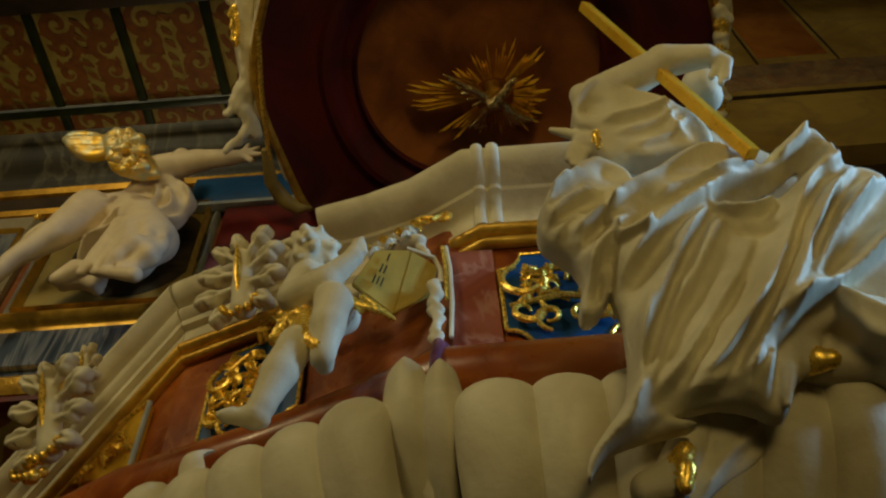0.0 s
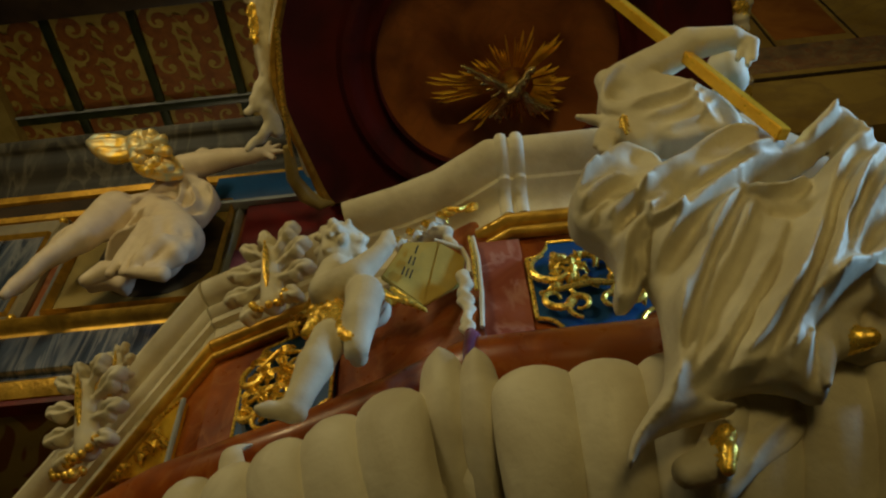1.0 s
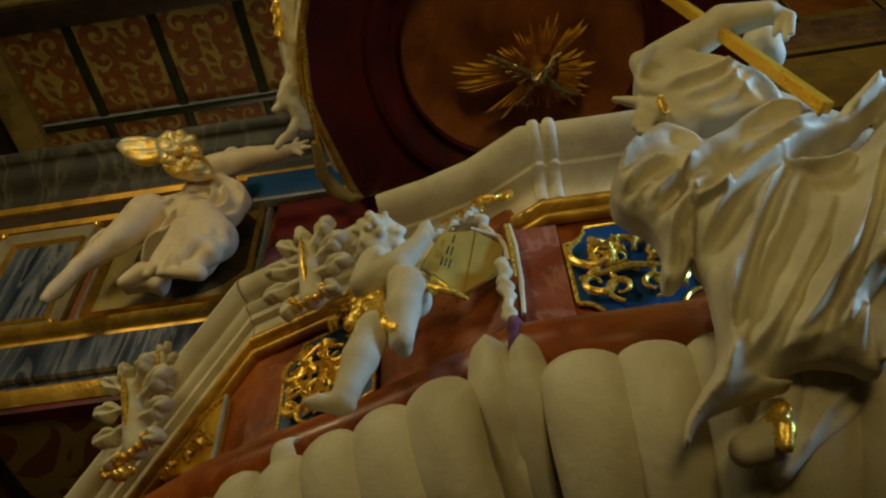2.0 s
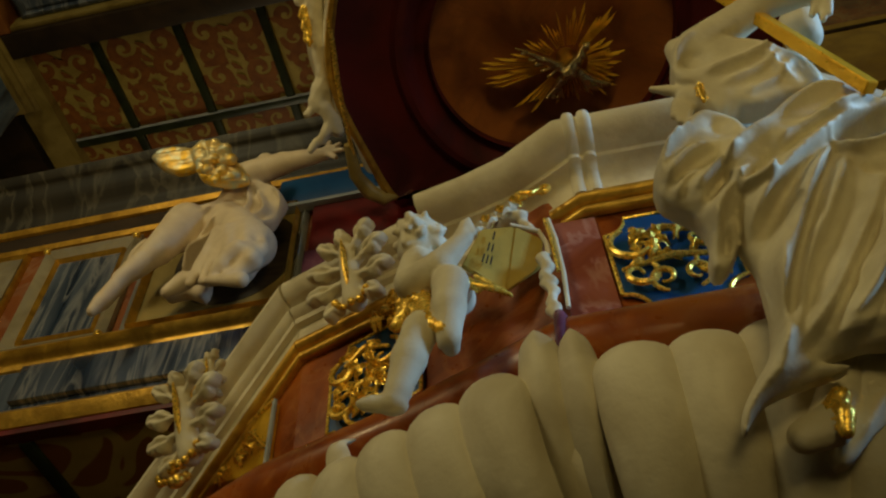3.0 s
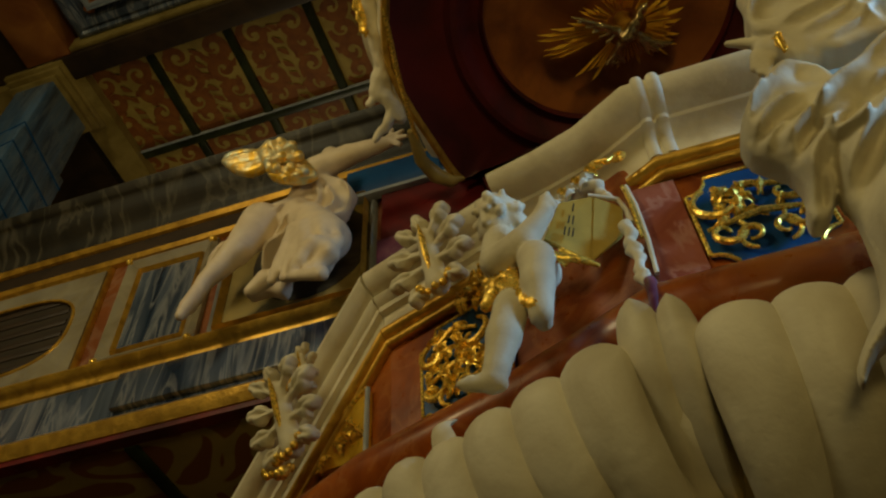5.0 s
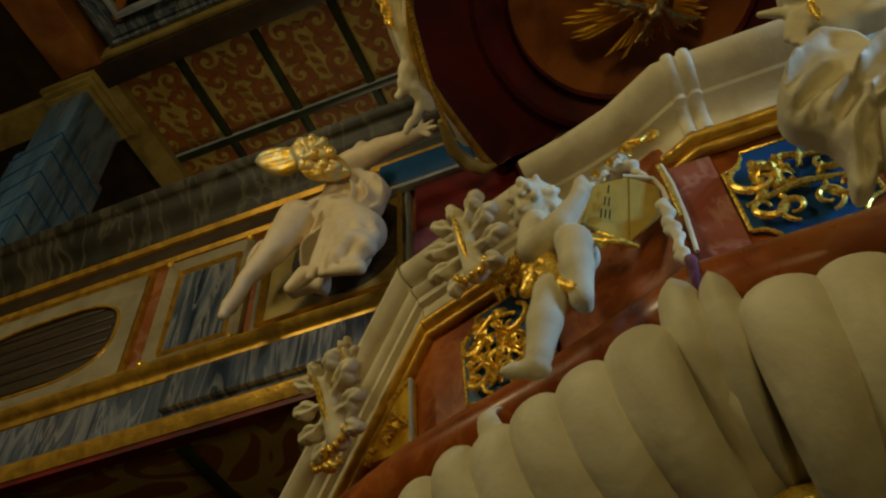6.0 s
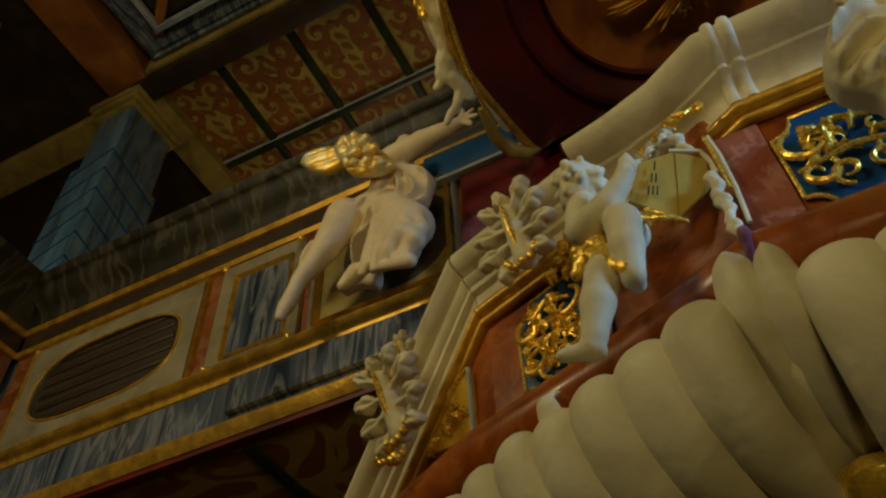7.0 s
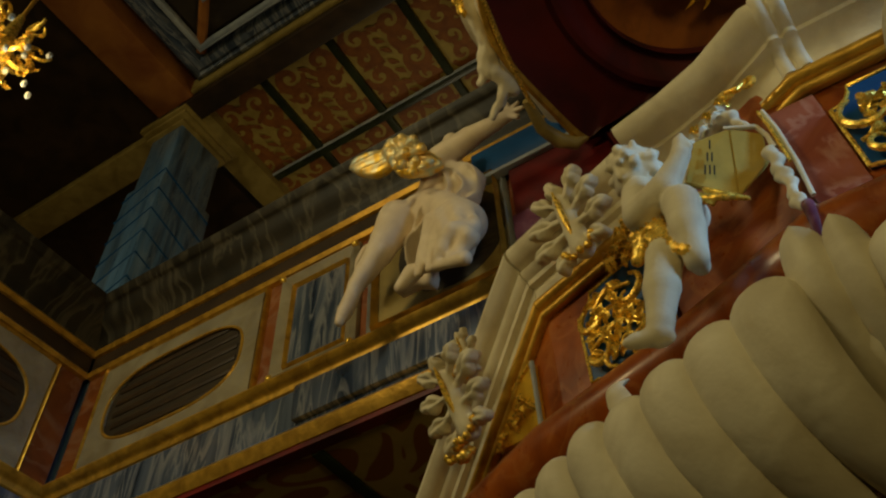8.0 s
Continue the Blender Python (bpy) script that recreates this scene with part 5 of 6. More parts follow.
wpart("hanging_rod", rod(bmesh.new(), [(-3.02, 0.6, 5.95), (-3.02, 0.6, CZ + 0.26)], 0.012, 8), GOLDFLAT, lamp)

# ---------- figures ----------
fig = Figure(0.036, 0.010)
STAND = ((0.9, 1.32, 3.5), (1, 0, 0), (0, -0.26, 0.9656))
fig.sheet(STAND, [(-0.311, -0.057), (-0.223, -0.011), (-0.128, 0.058), (-0.033, 0.098), (0.051, 0.089), (0.098, 0.033), (0.155, 0.082), (0.219, 0.128), (0.282, 0.152), (0.311, 0.092), (0.323, 0.016), (0.380, 0.004), (0.416, -0.029), (0.440, -0.117), (0.429, -0.293), (0.364, -0.487), (0.248, -0.516), (0.171, -0.470), (0.094, -0.503), (0.049, -0.522), (-0.020, -0.554), (-0.022, -0.605), (-0.016, -0.649), (-0.032, -0.700), (-0.067, -0.703), (-0.090, -0.687), (-0.146, -0.663), (-0.222, -0.663), (-0.289, -0.683), (-0.231, -0.703), (-0.348, -0.725), (-0.426, -0.746), (-0.469, -0.781), (-0.493, -0.814), (-0.480, -0.761), (-0.437, -0.705), (-0.384, -0.640), (-0.357, -0.548), (-0.349, -0.465), (-0.349, -0.406), (-0.360, -0.359), (-0.352, -0.291), (-0.347, -0.202), (-0.356, -0.117)], 0.0, 0.07, 0.03, [
    ([(0.044, 0.094), (-0.058, 0.091), (-0.164, 0.034), (-0.248, -0.039), (-0.331, -0.081), (-0.431, -0.096)], 0.095, 0.08549999999999999, 0.022000000000000002),
    ([(0.088, 0.025), (-0.025, -0.025), (-0.140, -0.064), (-0.228, -0.116)], 0.0665, 0.0209, 0.066),
    ([(0.121, 0.005), (-0.007, -0.047), (-0.088, -0.098), (-0.192, -0.170), (-0.281, -0.253), (-0.346, -0.334)], 0.08549999999999999, 0.0228, 0.066),
    ([(-0.259, -0.136), (-0.335, -0.194), (-0.405, -0.269), (-0.433, -0.352)], 0.0665, 0.019, 0.066),
    ([(-0.246, -0.160), (-0.259, -0.214), (-0.306, -0.217), (-0.355, -0.212)], 0.0665, 0.0152, 0.05500000000000001),
    ([(-0.296, -0.098), (-0.378, -0.143), (-0.444, -0.193)], 0.056999999999999995, 0.019, 0.05500000000000001),
    ([(-0.376, -0.037), (-0.443, -0.079), (-0.489, -0.142)], 0.0532, 0.019, 0.05500000000000001),
    ([(0.264, 0.071), (0.159, -0.031), (0.049, -0.088), (-0.044, -0.103)], -0.095, 0.0475, 0.05500000000000001),
    ([(-0.075, -0.107), (-0.011, -0.148), (0.057, -0.140), (0.113, -0.085)], 0.0665, 0.0475, 0.0165),
    ([(-0.069, -0.116), (-0.153, -0.220), (-0.228, -0.337), (-0.292, -0.446), (-0.348, -0.564)], 0.076, 0.0209, 0.05500000000000001),
    ([(0.278, 0.010), (0.192, -0.083), (0.110, -0.208), (0.051, -0.310), (-0.031, -0.429), (-0.126, -0.537), (-0.215, -0.633)], 0.08549999999999999, 0.028499999999999998, 0.07700000000000001),
    ([(0.335, -0.016), (0.230, -0.135), (0.141, -0.248), (0.077, -0.364), (-0.002, -0.471), (-0.083, -0.571), (-0.119, -0.654)], 0.076, 0.024699999999999996, 0.05500000000000001),
    ([(0.401, -0.064), (0.292, -0.160), (0.196, -0.253), (0.129, -0.352), (0.048, -0.435)], 0.076, 0.028499999999999998, 0.066),
    ([(0.422, -0.164), (0.320, -0.282), (0.204, -0.375), (0.070, -0.453), (-0.050, -0.521)], 0.076, 0.019, 0.066),
    ([(0.097, -0.204), (0.028, -0.219), (-0.025, -0.199)], -0.056999999999999995, 0.028499999999999998, 0.033),
    ([(-0.064, -0.351), (-0.155, -0.466), (-0.246, -0.572), (-0.349, -0.671), (-0.439, -0.751)], 0.04725000000000001, 0.0228, 0.05500000000000001),
    ([(-0.180, -0.341), (-0.258, -0.480), (-0.325, -0.610), (-0.392, -0.695)], 0.0405, 0.019, 0.0495),
    ([(-0.276, -0.366), (-0.321, -0.491), (-0.353, -0.622), (-0.405, -0.701)], 0.03375, 0.019, 0.044000000000000004),
    ([(0.007, -0.391), (-0.093, -0.510), (-0.165, -0.586), (-0.246, -0.630)], 0.0405, 0.019, 0.05500000000000001),
    ([(0.109, -0.416), (0.021, -0.504), (-0.049, -0.588), (-0.087, -0.678)], 0.04725000000000001, 0.019, 0.05500000000000001),
    ([(-0.269, -0.649), (-0.196, -0.634), (-0.120, -0.612), (-0.064, -0.573)], 0.027000000000000003, 0.03325, 0.022000000000000002),
    ([(-0.393, -0.322), (-0.396, -0.252), (-0.345, -0.165)], 0.027000000000000003, 0.02375, 0.033),
    ([(0.167, -0.405), (0.068, -0.461), (0.004, -0.495)], 0.0405, 0.0152, 0.05500000000000001),
    ([(-0.308, -0.681), (-0.385, -0.726), (-0.465, -0.775)], 0.0297, 0.0133, 0.044000000000000004),
    ([(0.251, 0.129), (0.211, 0.076), (0.141, 0.024)], 0.056999999999999995, 0.019, 0.05500000000000001),
    ([(0.308, 0.081), (0.305, 0.018), (0.241, -0.048)], 0.056999999999999995, 0.028499999999999998, 0.033),
    ([(-0.052, -0.165), (-0.134, -0.293), (-0.208, -0.405)], 0.0418, 0.019, 0.044000000000000004),
    ([(0.009, -0.235), (-0.064, -0.351), (-0.140, -0.443)], 0.027000000000000003, 0.019, 0.044000000000000004),
    ([(0.272, -0.091), (0.198, -0.180), (0.130, -0.282)], 0.0532, 0.017099999999999997, 0.033),
    ([(0.358, -0.079), (0.263, -0.204), (0.180, -0.322)], 0.04939999999999999, 0.017099999999999997, 0.038500000000000006),
    ([(-0.167, -0.488), (-0.233, -0.573), (-0.293, -0.641)], 0.027000000000000003, 0.0133, 0.033),
    ([(-0.121, -0.568), (-0.167, -0.622), (-0.207, -0.654)], 0.027000000000000003, 0.0133, 0.027500000000000004),
    ([(0.077, -0.430), (-0.024, -0.546), (-0.084, -0.643)], 0.03375, 0.014249999999999999, 0.033),
], [(-0.065, -0.273, 0.110, 0.035), (0.060, -0.050, 0.060, -0.030), (0.250, -0.240, 0.100, 0.030), (-0.446, -0.099, 0.080, -0.030), (0.257, 0.098, 0.050, 0.030)], 0)
fig.sheet(STAND, [(-0.367, 0.118), (-0.316, 0.141), (-0.245, 0.094), (-0.234, -0.012), (-0.260, -0.147), (-0.305, -0.235), (-0.356, -0.318), (-0.399, -0.382), (-0.438, -0.400), (-0.443, -0.361), (-0.423, -0.295), (-0.442, -0.231), (-0.480, -0.191), (-0.512, -0.151), (-0.517, -0.093), (-0.489, -0.027), (-0.452, 0.020), (-0.414, 0.069)], -0.01, 0.09, 0.025, [
    ([(-0.288, -0.182), (-0.350, -0.240), (-0.388, -0.315)], 0.049, 0.015, 0.03),
    ([(-0.335, -0.111), (-0.397, -0.171), (-0.434, -0.223)], 0.041999999999999996, 0.015, 0.03),
    ([(-0.401, -0.104), (-0.451, -0.138), (-0.478, -0.179)], 0.034999999999999996, 0.014, 0.025),
    ([(-0.414, 0.017), (-0.457, -0.020), (-0.502, -0.095)], 0.041999999999999996, 0.014, 0.03),
    ([(-0.257, -0.132), (-0.333, -0.187), (-0.399, -0.262), (-0.424, -0.346)], 0.06999999999999999, 0.02, 0.05),
    ([(-0.294, -0.090), (-0.376, -0.136), (-0.443, -0.189)], 0.063, 0.02, 0.05),
    ([(-0.344, -0.031), (-0.433, -0.068), (-0.492, -0.134)], 0.063, 0.02, 0.05),
    ([(-0.375, 0.065), (-0.430, 0.008), (-0.492, -0.051)], 0.049, 0.02, 0.04),
    ([(-0.341, -0.232), (-0.385, -0.298), (-0.407, -0.373)], -0.041999999999999996, 0.02, 0.02),
], [(-0.295, 0.078, 0.060, -0.050)], 0)
fig.sheet(STAND, [(-0.312, 0.323), (-0.218, 0.356), (-0.082, 0.366), (0.081, 0.374), (0.128, 0.278), (0.038, 0.197), (-0.094, 0.141), (-0.210, 0.064), (-0.305, 0.095), (-0.346, 0.212)], -0.2, 0.1, 0.03, [
    ([(0.069, 0.325), (-0.067, 0.266), (-0.185, 0.196), (-0.294, 0.161)], 0.03, 0.03, 0.03),
    ([(-0.015, 0.346), (-0.130, 0.304), (-0.243, 0.261)], 0.025, 0.025, 0.02),
], [], 0)
fig.sheet(STAND, [(0.147, -0.398), (0.187, -0.421), (0.252, -0.446), (0.335, -0.477), (0.303, -0.588), (0.204, -0.550), (0.170, -0.502), (0.151, -0.461)], 0.05, 0.1, 0.02, [
    ([(0.152, -0.402), (0.199, -0.457), (0.270, -0.510)], 0.02, 0.02, 0.03),
], [], 0)
fig.sheet(STAND, [(-0.257, -0.666), (-0.190, -0.635), (-0.111, -0.641), (-0.057, -0.664), (-0.028, -0.676), (-0.055, -0.726), (-0.108, -0.774), (-0.192, -0.815), (-0.264, -0.867), (-0.304, -0.852)], -0.13, 0.1, 0.02, [
    ([(-0.062, -0.681), (-0.151, -0.744), (-0.237, -0.831)], 0.025, 0.02, 0.04),
    ([(-0.117, -0.662), (-0.186, -0.727)], 0.02, 0.02, 0.03),
], [], 0)
fig.sheet(STAND, [(-0.359, 0.344), (-0.337, 0.424), (-0.281, 0.482), (-0.220, 0.481), (-0.174, 0.444), (-0.094, 0.410), (-0.023, 0.340), (0.026, 0.262), (0.026, 0.181), (-0.079, 0.164), (-0.179, 0.152), (-0.261, 0.192), (-0.304, 0.266), (-0.346, 0.299)], -0.06, 0.1, 0.02, [
    ([(-0.053, 0.360), (-0.162, 0.323), (-0.283, 0.288)], 0.03, 0.02, 0.03),
    ([(-0.045, 0.317), (-0.139, 0.268), (-0.245, 0.237)], 0.02, 0.018, 0.02),
    ([(-0.028, 0.280), (-0.100, 0.217), (-0.205, 0.187)], 0.02, 0.018, 0.02),
    ([(-0.082, 0.383), (-0.077, 0.285), (-0.046, 0.200)], 0.02, 0.016, 0.02),
    ([(-0.348, 0.351), (-0.315, 0.435), (-0.253, 0.474)], 0.022, 0.02, 0.02),
], [(-0.291, 0.369, 0.035, -0.040)], 0)
fig.limb((0.647, 1.314, 3.975), (0.852, 1.245, 4.038), 0.065, 0.053)
fig.limb((0.853, 1.243, 4.042), (0.984, 1.220, 4.009), 0.053, 0.035)
fig.limb((0.990, 1.228, 4.027), (1.030, 1.233, 3.982), 0.035, 0.026)
fig.limb((1.030, 1.228, 3.971), (1.003, 1.261, 3.903), 0.014, 0.010)
fig.limb((1.007, 1.232, 3.975), (0.980, 1.254, 3.932), 0.014, 0.010)
fig.limb((1.043, 1.223, 3.973), (1.026, 1.250, 3.916), 0.012, 0.010)
fig.limb((0.589, 1.308, 3.988), (0.602, 1.339, 3.896), 0.034, 0.037)
fig.limb((0.603, 1.340, 3.898), (0.698, 1.348, 3.861), 0.040, 0.050)
fig.limb((1.017, 1.377, 4.123), (1.017, 1.397, 4.074), 0.063, 0.059)
fig.limb((0.945, 1.394, 3.953), (0.911, 1.422, 3.882), 0.035, 0.052)
fig.limb((0.653, 1.377, 3.716), (0.570, 1.364, 3.773), 0.054, 0.039)
fig.limb((0.565, 1.350, 3.795), (0.518, 1.344, 3.820), 0.021, 0.016)
fig.limb((0.518, 1.344, 3.820), (0.477, 1.340, 3.836), 0.016, 0.011)
fig.limb((0.533, 1.357, 3.753), (0.509, 1.360, 3.697), 0.019, 0.013)
fig.limb((0.542, 1.358, 3.734), (0.518, 1.362, 3.669), 0.017, 0.012)
fig.limb((0.556, 1.359, 3.721), (0.534, 1.363, 3.649), 0.017, 0.012)
fig.limb((0.595, 1.316, 3.760), (0.593, 1.326, 3.693), 0.008, 0.008, 1)
fig.limb((0.893, 1.482, 2.919), (0.862, 1.493, 2.838), 0.021, 0.013)
fig.limb((0.686, 1.631, 2.897), (0.614, 1.650, 2.788), 0.048, 0.044)
fig.limb((0.598, 1.608, 2.743), (0.540, 1.617, 2.731), 0.047, 0.037)
fig.limb((0.635, 1.574, 2.790), (0.606, 1.591, 2.752), 0.023, 0.032, 1)
fig.limb((0.622, 1.562, 2.736), (0.609, 1.567, 2.695), 0.022, 0.017, 1)
fig.limb((0.978, 1.511, 2.974), (1.011, 1.496, 2.965), 0.030, 0.024, 1)
fig.tube((0.643, 1.699, 2.940), (0.794, 1.671, 2.948), 0.063, 0.066)
fig.tube((1.083, 1.559, 3.109), (1.197, 1.550, 3.010), 0.076, 0.090)
fig.tube((0.963, 1.593, 3.036), (1.084, 1.559, 3.011), 0.057, 0.057)
fig.tube((0.860, 1.576, 3.306), (0.757, 1.582, 3.028), 0.195, 0.107)
fig.tube((1.026, 1.507, 3.253), (0.893, 1.520, 2.992), 0.149, 0.070)
statue = carved("statue", fig.carve(0.0072, 0.0012, 16, 3), [WHITE, GOLD])
tagged(statue, "white draped statue with gold trim holding a gilt beam", "statue")
fig = Figure(0.05, 0.014)
FLIGHT = ((-1.7, 2.62, 5.6), (1, 0, 0), (0, -0.3, 0.954))
fig.sheet(FLIGHT, [(0.107, 0.209), (0.180, 0.245), (0.251, 0.175), (0.343, 0.113), (0.403, -0.001), (0.358, -0.092), (0.315, -0.161), (0.245, -0.194), (0.072, -0.174), (-0.014, -0.301), (-0.029, -0.473), (-0.068, -0.574), (-0.164, -0.529), (-0.294, -0.522), (-0.255, -0.453), (-0.174, -0.414), (-0.143, -0.275), (-0.174, -0.188), (-0.315, -0.202), (-0.415, -0.203), (-0.375, -0.077), (-0.308, 0.038), (-0.146, 0.076), (-0.001, 0.103)], 0.0, 0.1, 0.035, [
    ([(0.339, 0.098), (0.395, -0.032), (0.297, -0.168), (0.106, -0.156)], 0.068, 0.05, 0.03),
    ([(0.229, -0.137), (0.002, -0.187), (-0.117, -0.352), (-0.159, -0.474)], 0.085, 0.05, 0.03),
    ([(0.071, -0.023), (-0.068, -0.208), (-0.125, -0.464)], 0.0765, 0.03, 0.05),
    ([(0.250, 0.073), (0.300, -0.067), (0.194, -0.127)], 0.051, 0.03, 0.03),
    ([(0.179, 0.115), (0.206, -0.020), (0.107, -0.095)], 0.0425, 0.03, 0.03),
    ([(0.330, -0.237), (0.176, -0.155), (0.036, -0.136)], 0.051, 0.02, 0.05),
    ([(0.307, -0.462), (0.173, -0.502), (-0.013, -0.455)], 0.051, 0.04, 0.02),
    ([(0.017, 0.034), (-0.142, -0.046), (-0.318, -0.141)], 0.051, 0.03, 0.05),
    ([(-0.036, -0.014), (-0.104, -0.158), (-0.144, -0.267)], -0.068, 0.03, 0.03),
], [(0.231, 0.015, 0.060, 0.020), (0.385, -0.112, 0.060, -0.050)], 0)
fig.sheet(FLIGHT, [(-0.457, -0.051), (-0.423, -0.142), (-0.483, -0.227), (-0.545, -0.270), (-0.590, -0.247), (-0.568, -0.144), (-0.510, -0.078)], -0.05, 0.06, 0.03, [
    ([(-0.456, -0.072), (-0.522, -0.176), (-0.560, -0.254)], 0.03, 0.03, 0.03),
], [], 0)
fig.limb((-1.534, 2.580, 5.844), (-1.311, 2.560, 5.876), 0.085, 0.068)
fig.limb((-1.311, 2.560, 5.876), (-1.124, 2.560, 5.889), 0.066, 0.048)
fig.limb((-1.124, 2.560, 5.889), (-1.042, 2.560, 5.891), 0.045, 0.040)
fig.limb((-1.046, 2.560, 5.905), (-0.954, 2.540, 5.936), 0.026, 0.014)
fig.limb((-1.046, 2.560, 5.905), (-0.931, 2.540, 5.863), 0.026, 0.014)
fig.limb((-1.046, 2.560, 5.905), (-0.972, 2.540, 5.793), 0.026, 0.014)
fig.limb((-1.046, 2.560, 5.905), (-1.020, 2.540, 5.979), 0.026, 0.014)
fig.limb((-1.894, 2.660, 5.580), (-2.017, 2.640, 5.336), 0.125, 0.085)
fig.limb((-2.017, 2.640, 5.336), (-2.190, 2.660, 5.160), 0.082, 0.050)
fig.limb((-2.190, 2.660, 5.160), (-2.271, 2.680, 5.029), 0.048, 0.045)
fig.limb((-2.280, 2.680, 5.009), (-2.295, 2.660, 4.927), 0.045, 0.030)
fig.limb((-1.762, 2.600, 4.966), (-1.839, 2.600, 4.892), 0.050, 0.035)
fig.tube((-1.593, 2.750, 5.930), (-1.684, 2.750, 5.614), 0.140, 0.140)
fig.limb((-1.544, 2.720, 6.121), (-1.514, 2.720, 6.207), 0.060, 0.060)
fig.sheet(FLIGHT, [(-0.430, 0.468), (-0.376, 0.525), (-0.261, 0.513), (-0.157, 0.458), (-0.124, 0.334), (-0.227, 0.303), (-0.349, 0.366)], 0.06, 0.06, 0.02, [
    ([(-0.410, 0.453), (-0.277, 0.449), (-0.145, 0.431)], 0.02, 0.02, 0.02),
    ([(-0.369, 0.395), (-0.237, 0.368), (-0.132, 0.359)], 0.02, 0.02, 0.02),
], [], 1)
fig.sheet(FLIGHT, [(-0.152, 0.433), (-0.079, 0.483), (0.058, 0.431), (0.128, 0.284), (0.192, 0.186), (0.220, 0.101), (0.121, 0.088), (0.000, 0.132), (-0.084, 0.200), (-0.123, 0.316)], 0.1, 0.06, 0.02, [
    ([(-0.125, 0.393), (0.004, 0.376), (0.114, 0.275)], 0.025, 0.02, 0.03),
    ([(-0.123, 0.325), (0.023, 0.290), (0.167, 0.172)], 0.025, 0.02, 0.03),
    ([(-0.096, 0.251), (0.042, 0.210), (0.185, 0.111)], 0.025, 0.02, 0.03),
    ([(-0.065, 0.186), (0.043, 0.154), (0.149, 0.105)], 0.02, 0.02, 0.02),
    ([(-0.071, 0.463), (-0.032, 0.320), (-0.066, 0.212)], -0.03, 0.02, 0.02),
    ([(0.040, 0.428), (0.071, 0.267), (0.043, 0.136)], -0.03, 0.02, 0.02),
], [], 1)
fig.tube((-1.639, 2.700, 5.563), (-1.410, 2.620, 5.191), 0.120, 0.110)
fig.tube((-1.407, 2.620, 5.170), (-1.478, 2.600, 5.000), 0.105, 0.090)
fig.tube((-1.478, 2.600, 5.000), (-1.649, 2.620, 5.015), 0.090, 0.070)
fig.tube((-1.422, 2.580, 5.298), (-1.310, 2.530, 5.059), 0.042, 0.024)
fig.tube((-1.450, 2.540, 5.244), (-1.335, 2.470, 4.882), 0.042, 0.024)
fig.tube((-1.516, 2.540, 5.242), (-1.482, 2.490, 4.888), 0.042, 0.024)
fig.tube((-1.318, 2.530, 5.005), (-1.396, 2.510, 4.819), 0.042, 0.024)
fig.tube((-1.367, 2.480, 4.730), (-1.563, 2.520, 4.824), 0.042, 0.024)
fig.tube((-1.547, 2.540, 5.229), (-1.616, 2.540, 4.854), 0.042, 0.024)
fig.tube((-1.606, 2.550, 5.262), (-1.691, 2.550, 4.867), 0.042, 0.024)
fig.tube((-1.336, 2.510, 4.888), (-1.457, 2.510, 4.822), 0.042, 0.024)
fig.tube((-1.418, 2.460, 4.968), (-1.540, 2.500, 4.874), 0.042, 0.024)
fig.limb((-1.790, 2.420, 6.032), (-1.858, 2.440, 6.027), 0.034, 0.016, 1)
fig.limb((-1.700, 2.400, 5.988), (-1.769, 2.420, 5.998), 0.034, 0.016, 1)
fig.limb((-1.615, 2.400, 5.907), (-1.665, 2.400, 5.897), 0.034, 0.016, 1)
fig.limb((-1.559, 2.400, 5.760), (-1.625, 2.400, 5.770), 0.034, 0.016, 1)
fig.limb((-1.673, 2.400, 5.808), (-1.737, 2.400, 5.805), 0.034, 0.016, 1)
fig.limb((-1.692, 2.400, 5.697), (-1.764, 2.420, 5.737), 0.034, 0.016, 1)
fig.limb((-1.598, 2.400, 5.658), (-1.650, 2.400, 5.650), 0.034, 0.016, 1)
fig.limb((-1.513, 2.420, 5.611), (-1.555, 2.400, 5.566), 0.034, 0.016, 1)
fig.limb((-1.634, 2.420, 5.603), (-1.682, 2.420, 5.622), 0.034, 0.016, 1)
angel = carved("angel_statue", fig.carve(0.011, 0.002, 14, 5), [ANGEL, SILVER])
tagged(angel, "cream flying angel statue with gilded wings", "statue")
fig = Figure(0.012, 0.010)
fig.limb((-0.360, 1.870, 3.958), (-0.343, 1.860, 4.009), 0.068, 0.072)
fig.limb((-0.363, 1.850, 3.852), (-0.353, 1.840, 3.863), 0.045, 0.040)
fig.tube((-0.342, 1.900, 3.857), (-0.271, 1.900, 3.689), 0.075, 0.080)
fig.tube((-0.365, 1.860, 3.852), (-0.376, 1.800, 3.684), 0.056, 0.052)
fig.tube((-0.374, 1.795, 3.678), (-0.269, 1.760, 3.699), 0.052, 0.050)
fig.tube((-0.269, 1.760, 3.699), (-0.181, 1.755, 3.815), 0.050, 0.033)
fig.limb((-0.181, 1.755, 3.821), (-0.167, 1.750, 3.859), 0.034, 0.028)
fig.limb((-0.155, 1.745, 3.876), (-0.142, 1.745, 3.825), 0.013, 0.011)
fig.limb((-0.175, 1.745, 3.878), (-0.156, 1.745, 3.895), 0.015, 0.012)
fig.tube((-0.233, 1.930, 3.712), (-0.240, 1.765, 3.613), 0.060, 0.058)
fig.tube((-0.235, 1.760, 3.607), (-0.245, 1.760, 3.496), 0.060, 0.055)
fig.tube((-0.245, 1.760, 3.496), (-0.253, 1.775, 3.391), 0.055, 0.038)
fig.limb((-0.255, 1.780, 3.384), (-0.256, 1.820, 3.386), 0.036, 0.030)
fig.limb((-0.272, 1.775, 3.372), (-0.279, 1.785, 3.364), 0.016, 0.013)
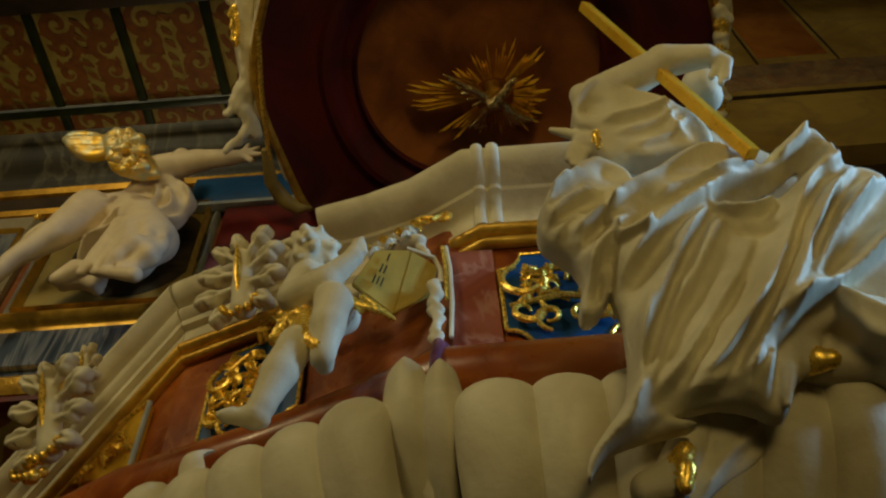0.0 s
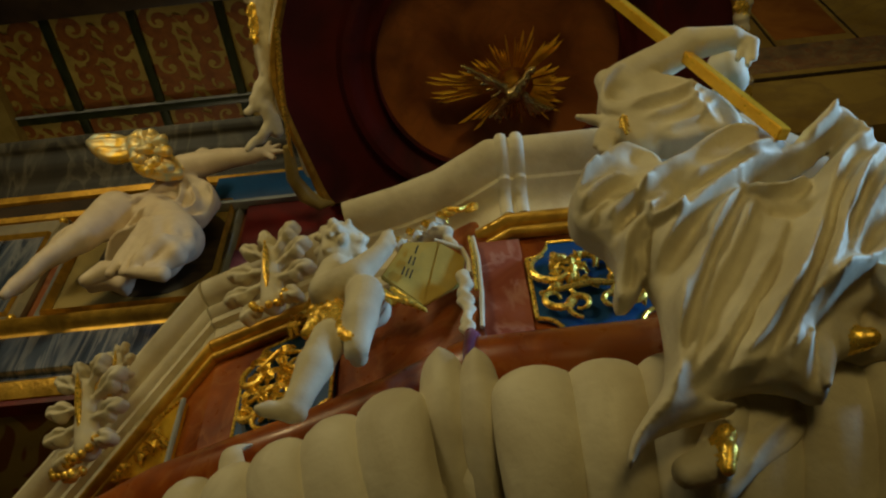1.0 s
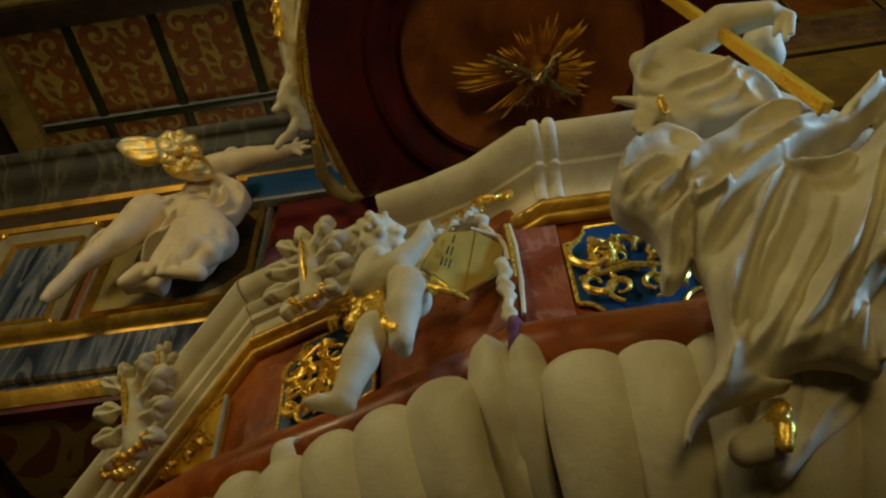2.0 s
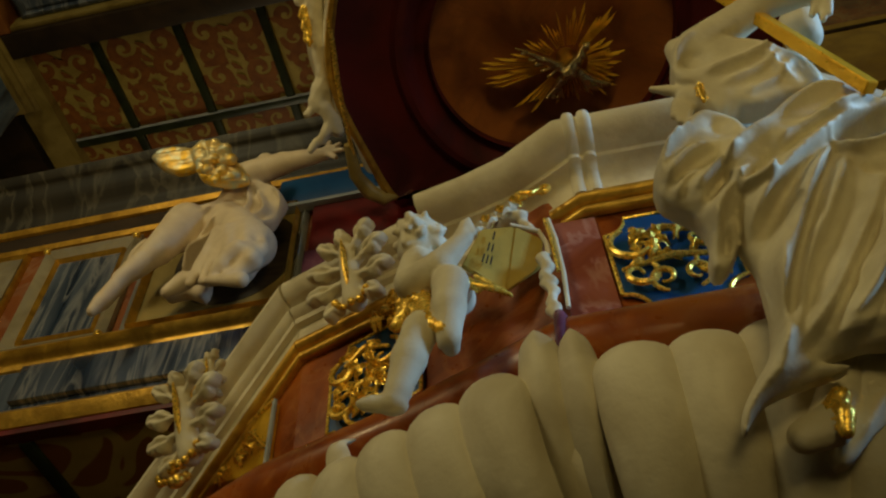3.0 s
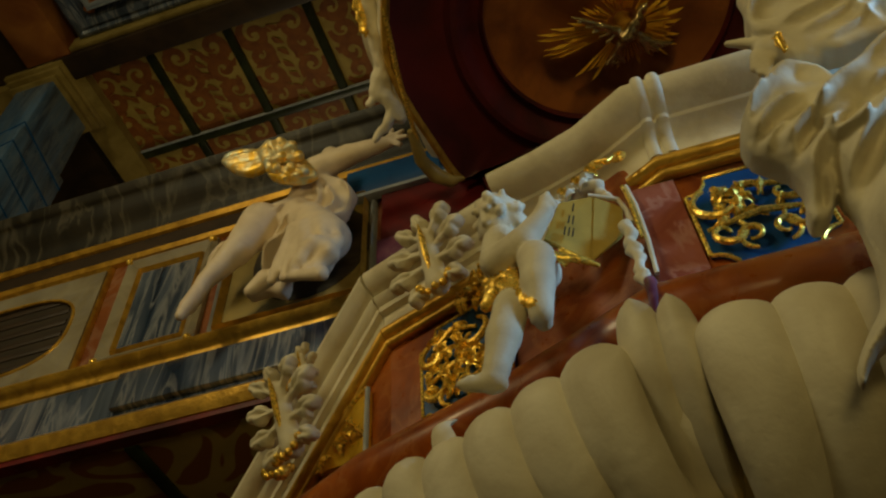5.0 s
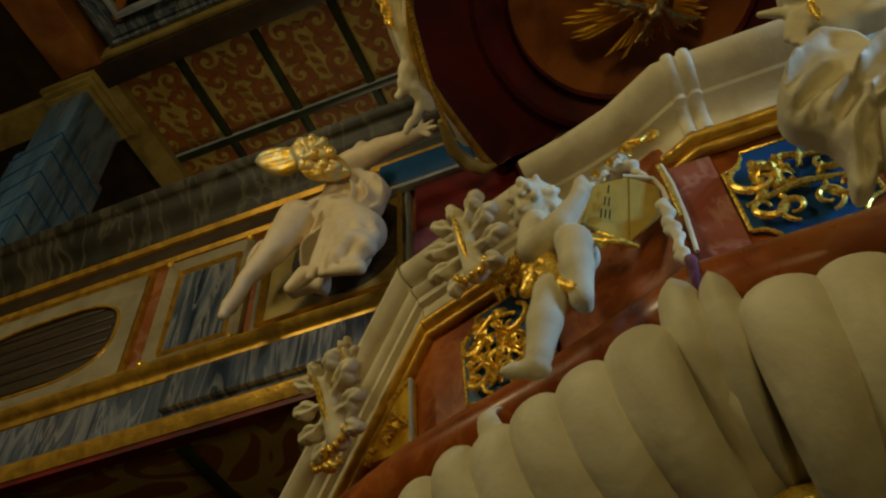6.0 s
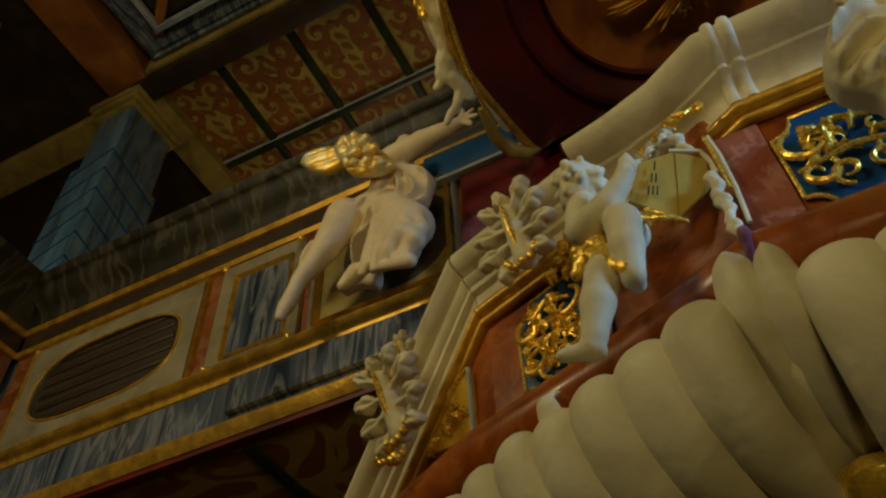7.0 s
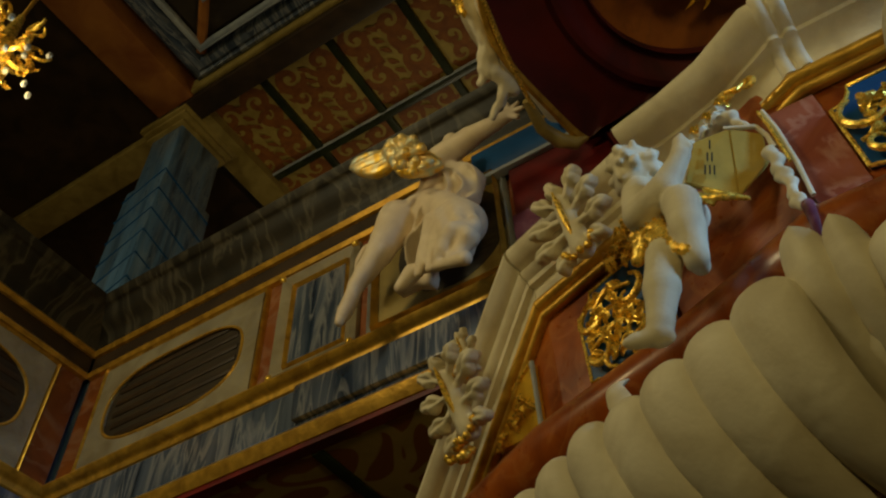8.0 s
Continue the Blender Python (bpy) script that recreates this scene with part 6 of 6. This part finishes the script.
fig.tube((-0.307, 1.880, 3.591), (-0.345, 1.800, 3.457), 0.060, 0.056)
fig.tube((-0.345, 1.800, 3.457), (-0.379, 1.785, 3.333), 0.056, 0.054)
fig.tube((-0.379, 1.785, 3.333), (-0.412, 1.785, 3.211), 0.054, 0.038)
fig.tube((-0.412, 1.785, 3.211), (-0.426, 1.785, 3.175), 0.038, 0.036)
fig.limb((-0.429, 1.785, 3.173), (-0.506, 1.770, 3.166), 0.034, 0.020)
fig.limb((-0.488, 1.765, 3.176), (-0.519, 1.760, 3.166), 0.017, 0.013)
fig.limb((-0.429, 1.790, 3.168), (-0.407, 1.790, 3.161), 0.030, 0.024)
fig.fold((-0.366, 1.800, 3.559), (-0.267, 1.750, 3.398), 0.024, 0.018, 1)
fig.fold((-0.327, 1.790, 3.576), (-0.289, 1.760, 3.439), 0.020, 0.014, 1)
fig.fold((-0.415, 1.840, 3.640), (-0.322, 1.800, 3.599), 0.022, 0.020, 1)
fig.fold((-0.434, 1.860, 3.557), (-0.374, 1.830, 3.619), 0.022, 0.024, 1)
fig.fold((-0.420, 1.850, 3.584), (-0.404, 1.850, 3.691), 0.020, 0.016, 1)
fig.fold((-0.324, 1.820, 3.648), (-0.349, 1.800, 3.511), 0.016, 0.016, 1)
fig.fold((-0.189, 1.800, 3.639), (-0.109, 1.820, 3.617), 0.014, 0.012, 1)
fig.fold((-0.109, 1.820, 3.617), (-0.052, 1.850, 3.598), 0.012, 0.008, 1)
fig.fold((-0.157, 1.820, 3.685), (-0.068, 1.860, 3.624), 0.012, 0.010, 1)
fig.fold((-0.180, 1.800, 3.651), (-0.154, 1.820, 3.611), 0.014, 0.010, 1)
rs = random.Random(11)
for k in range(44):  # curls
    q = Vector((rs.uniform(-1, 1), rs.uniform(-1, 0.5), rs.uniform(-0.55, 1))).normalized() * 0.074
    s = Vector((rs.uniform(-1, 1), rs.uniform(-1, 1), rs.uniform(-1, 1))).normalized() * 0.022
    c = Vector((-0.350, 1.860, 3.989)) + q
    fig.limb(c - s, c + s, 0.018, 0.012)
putto = carved("cherub_statue", fig.carve(0.007, 0.001, 20, 7), [WHITE, GOLD])
tagged(putto, "white seated cherub statue with gilt cloth", "statue")
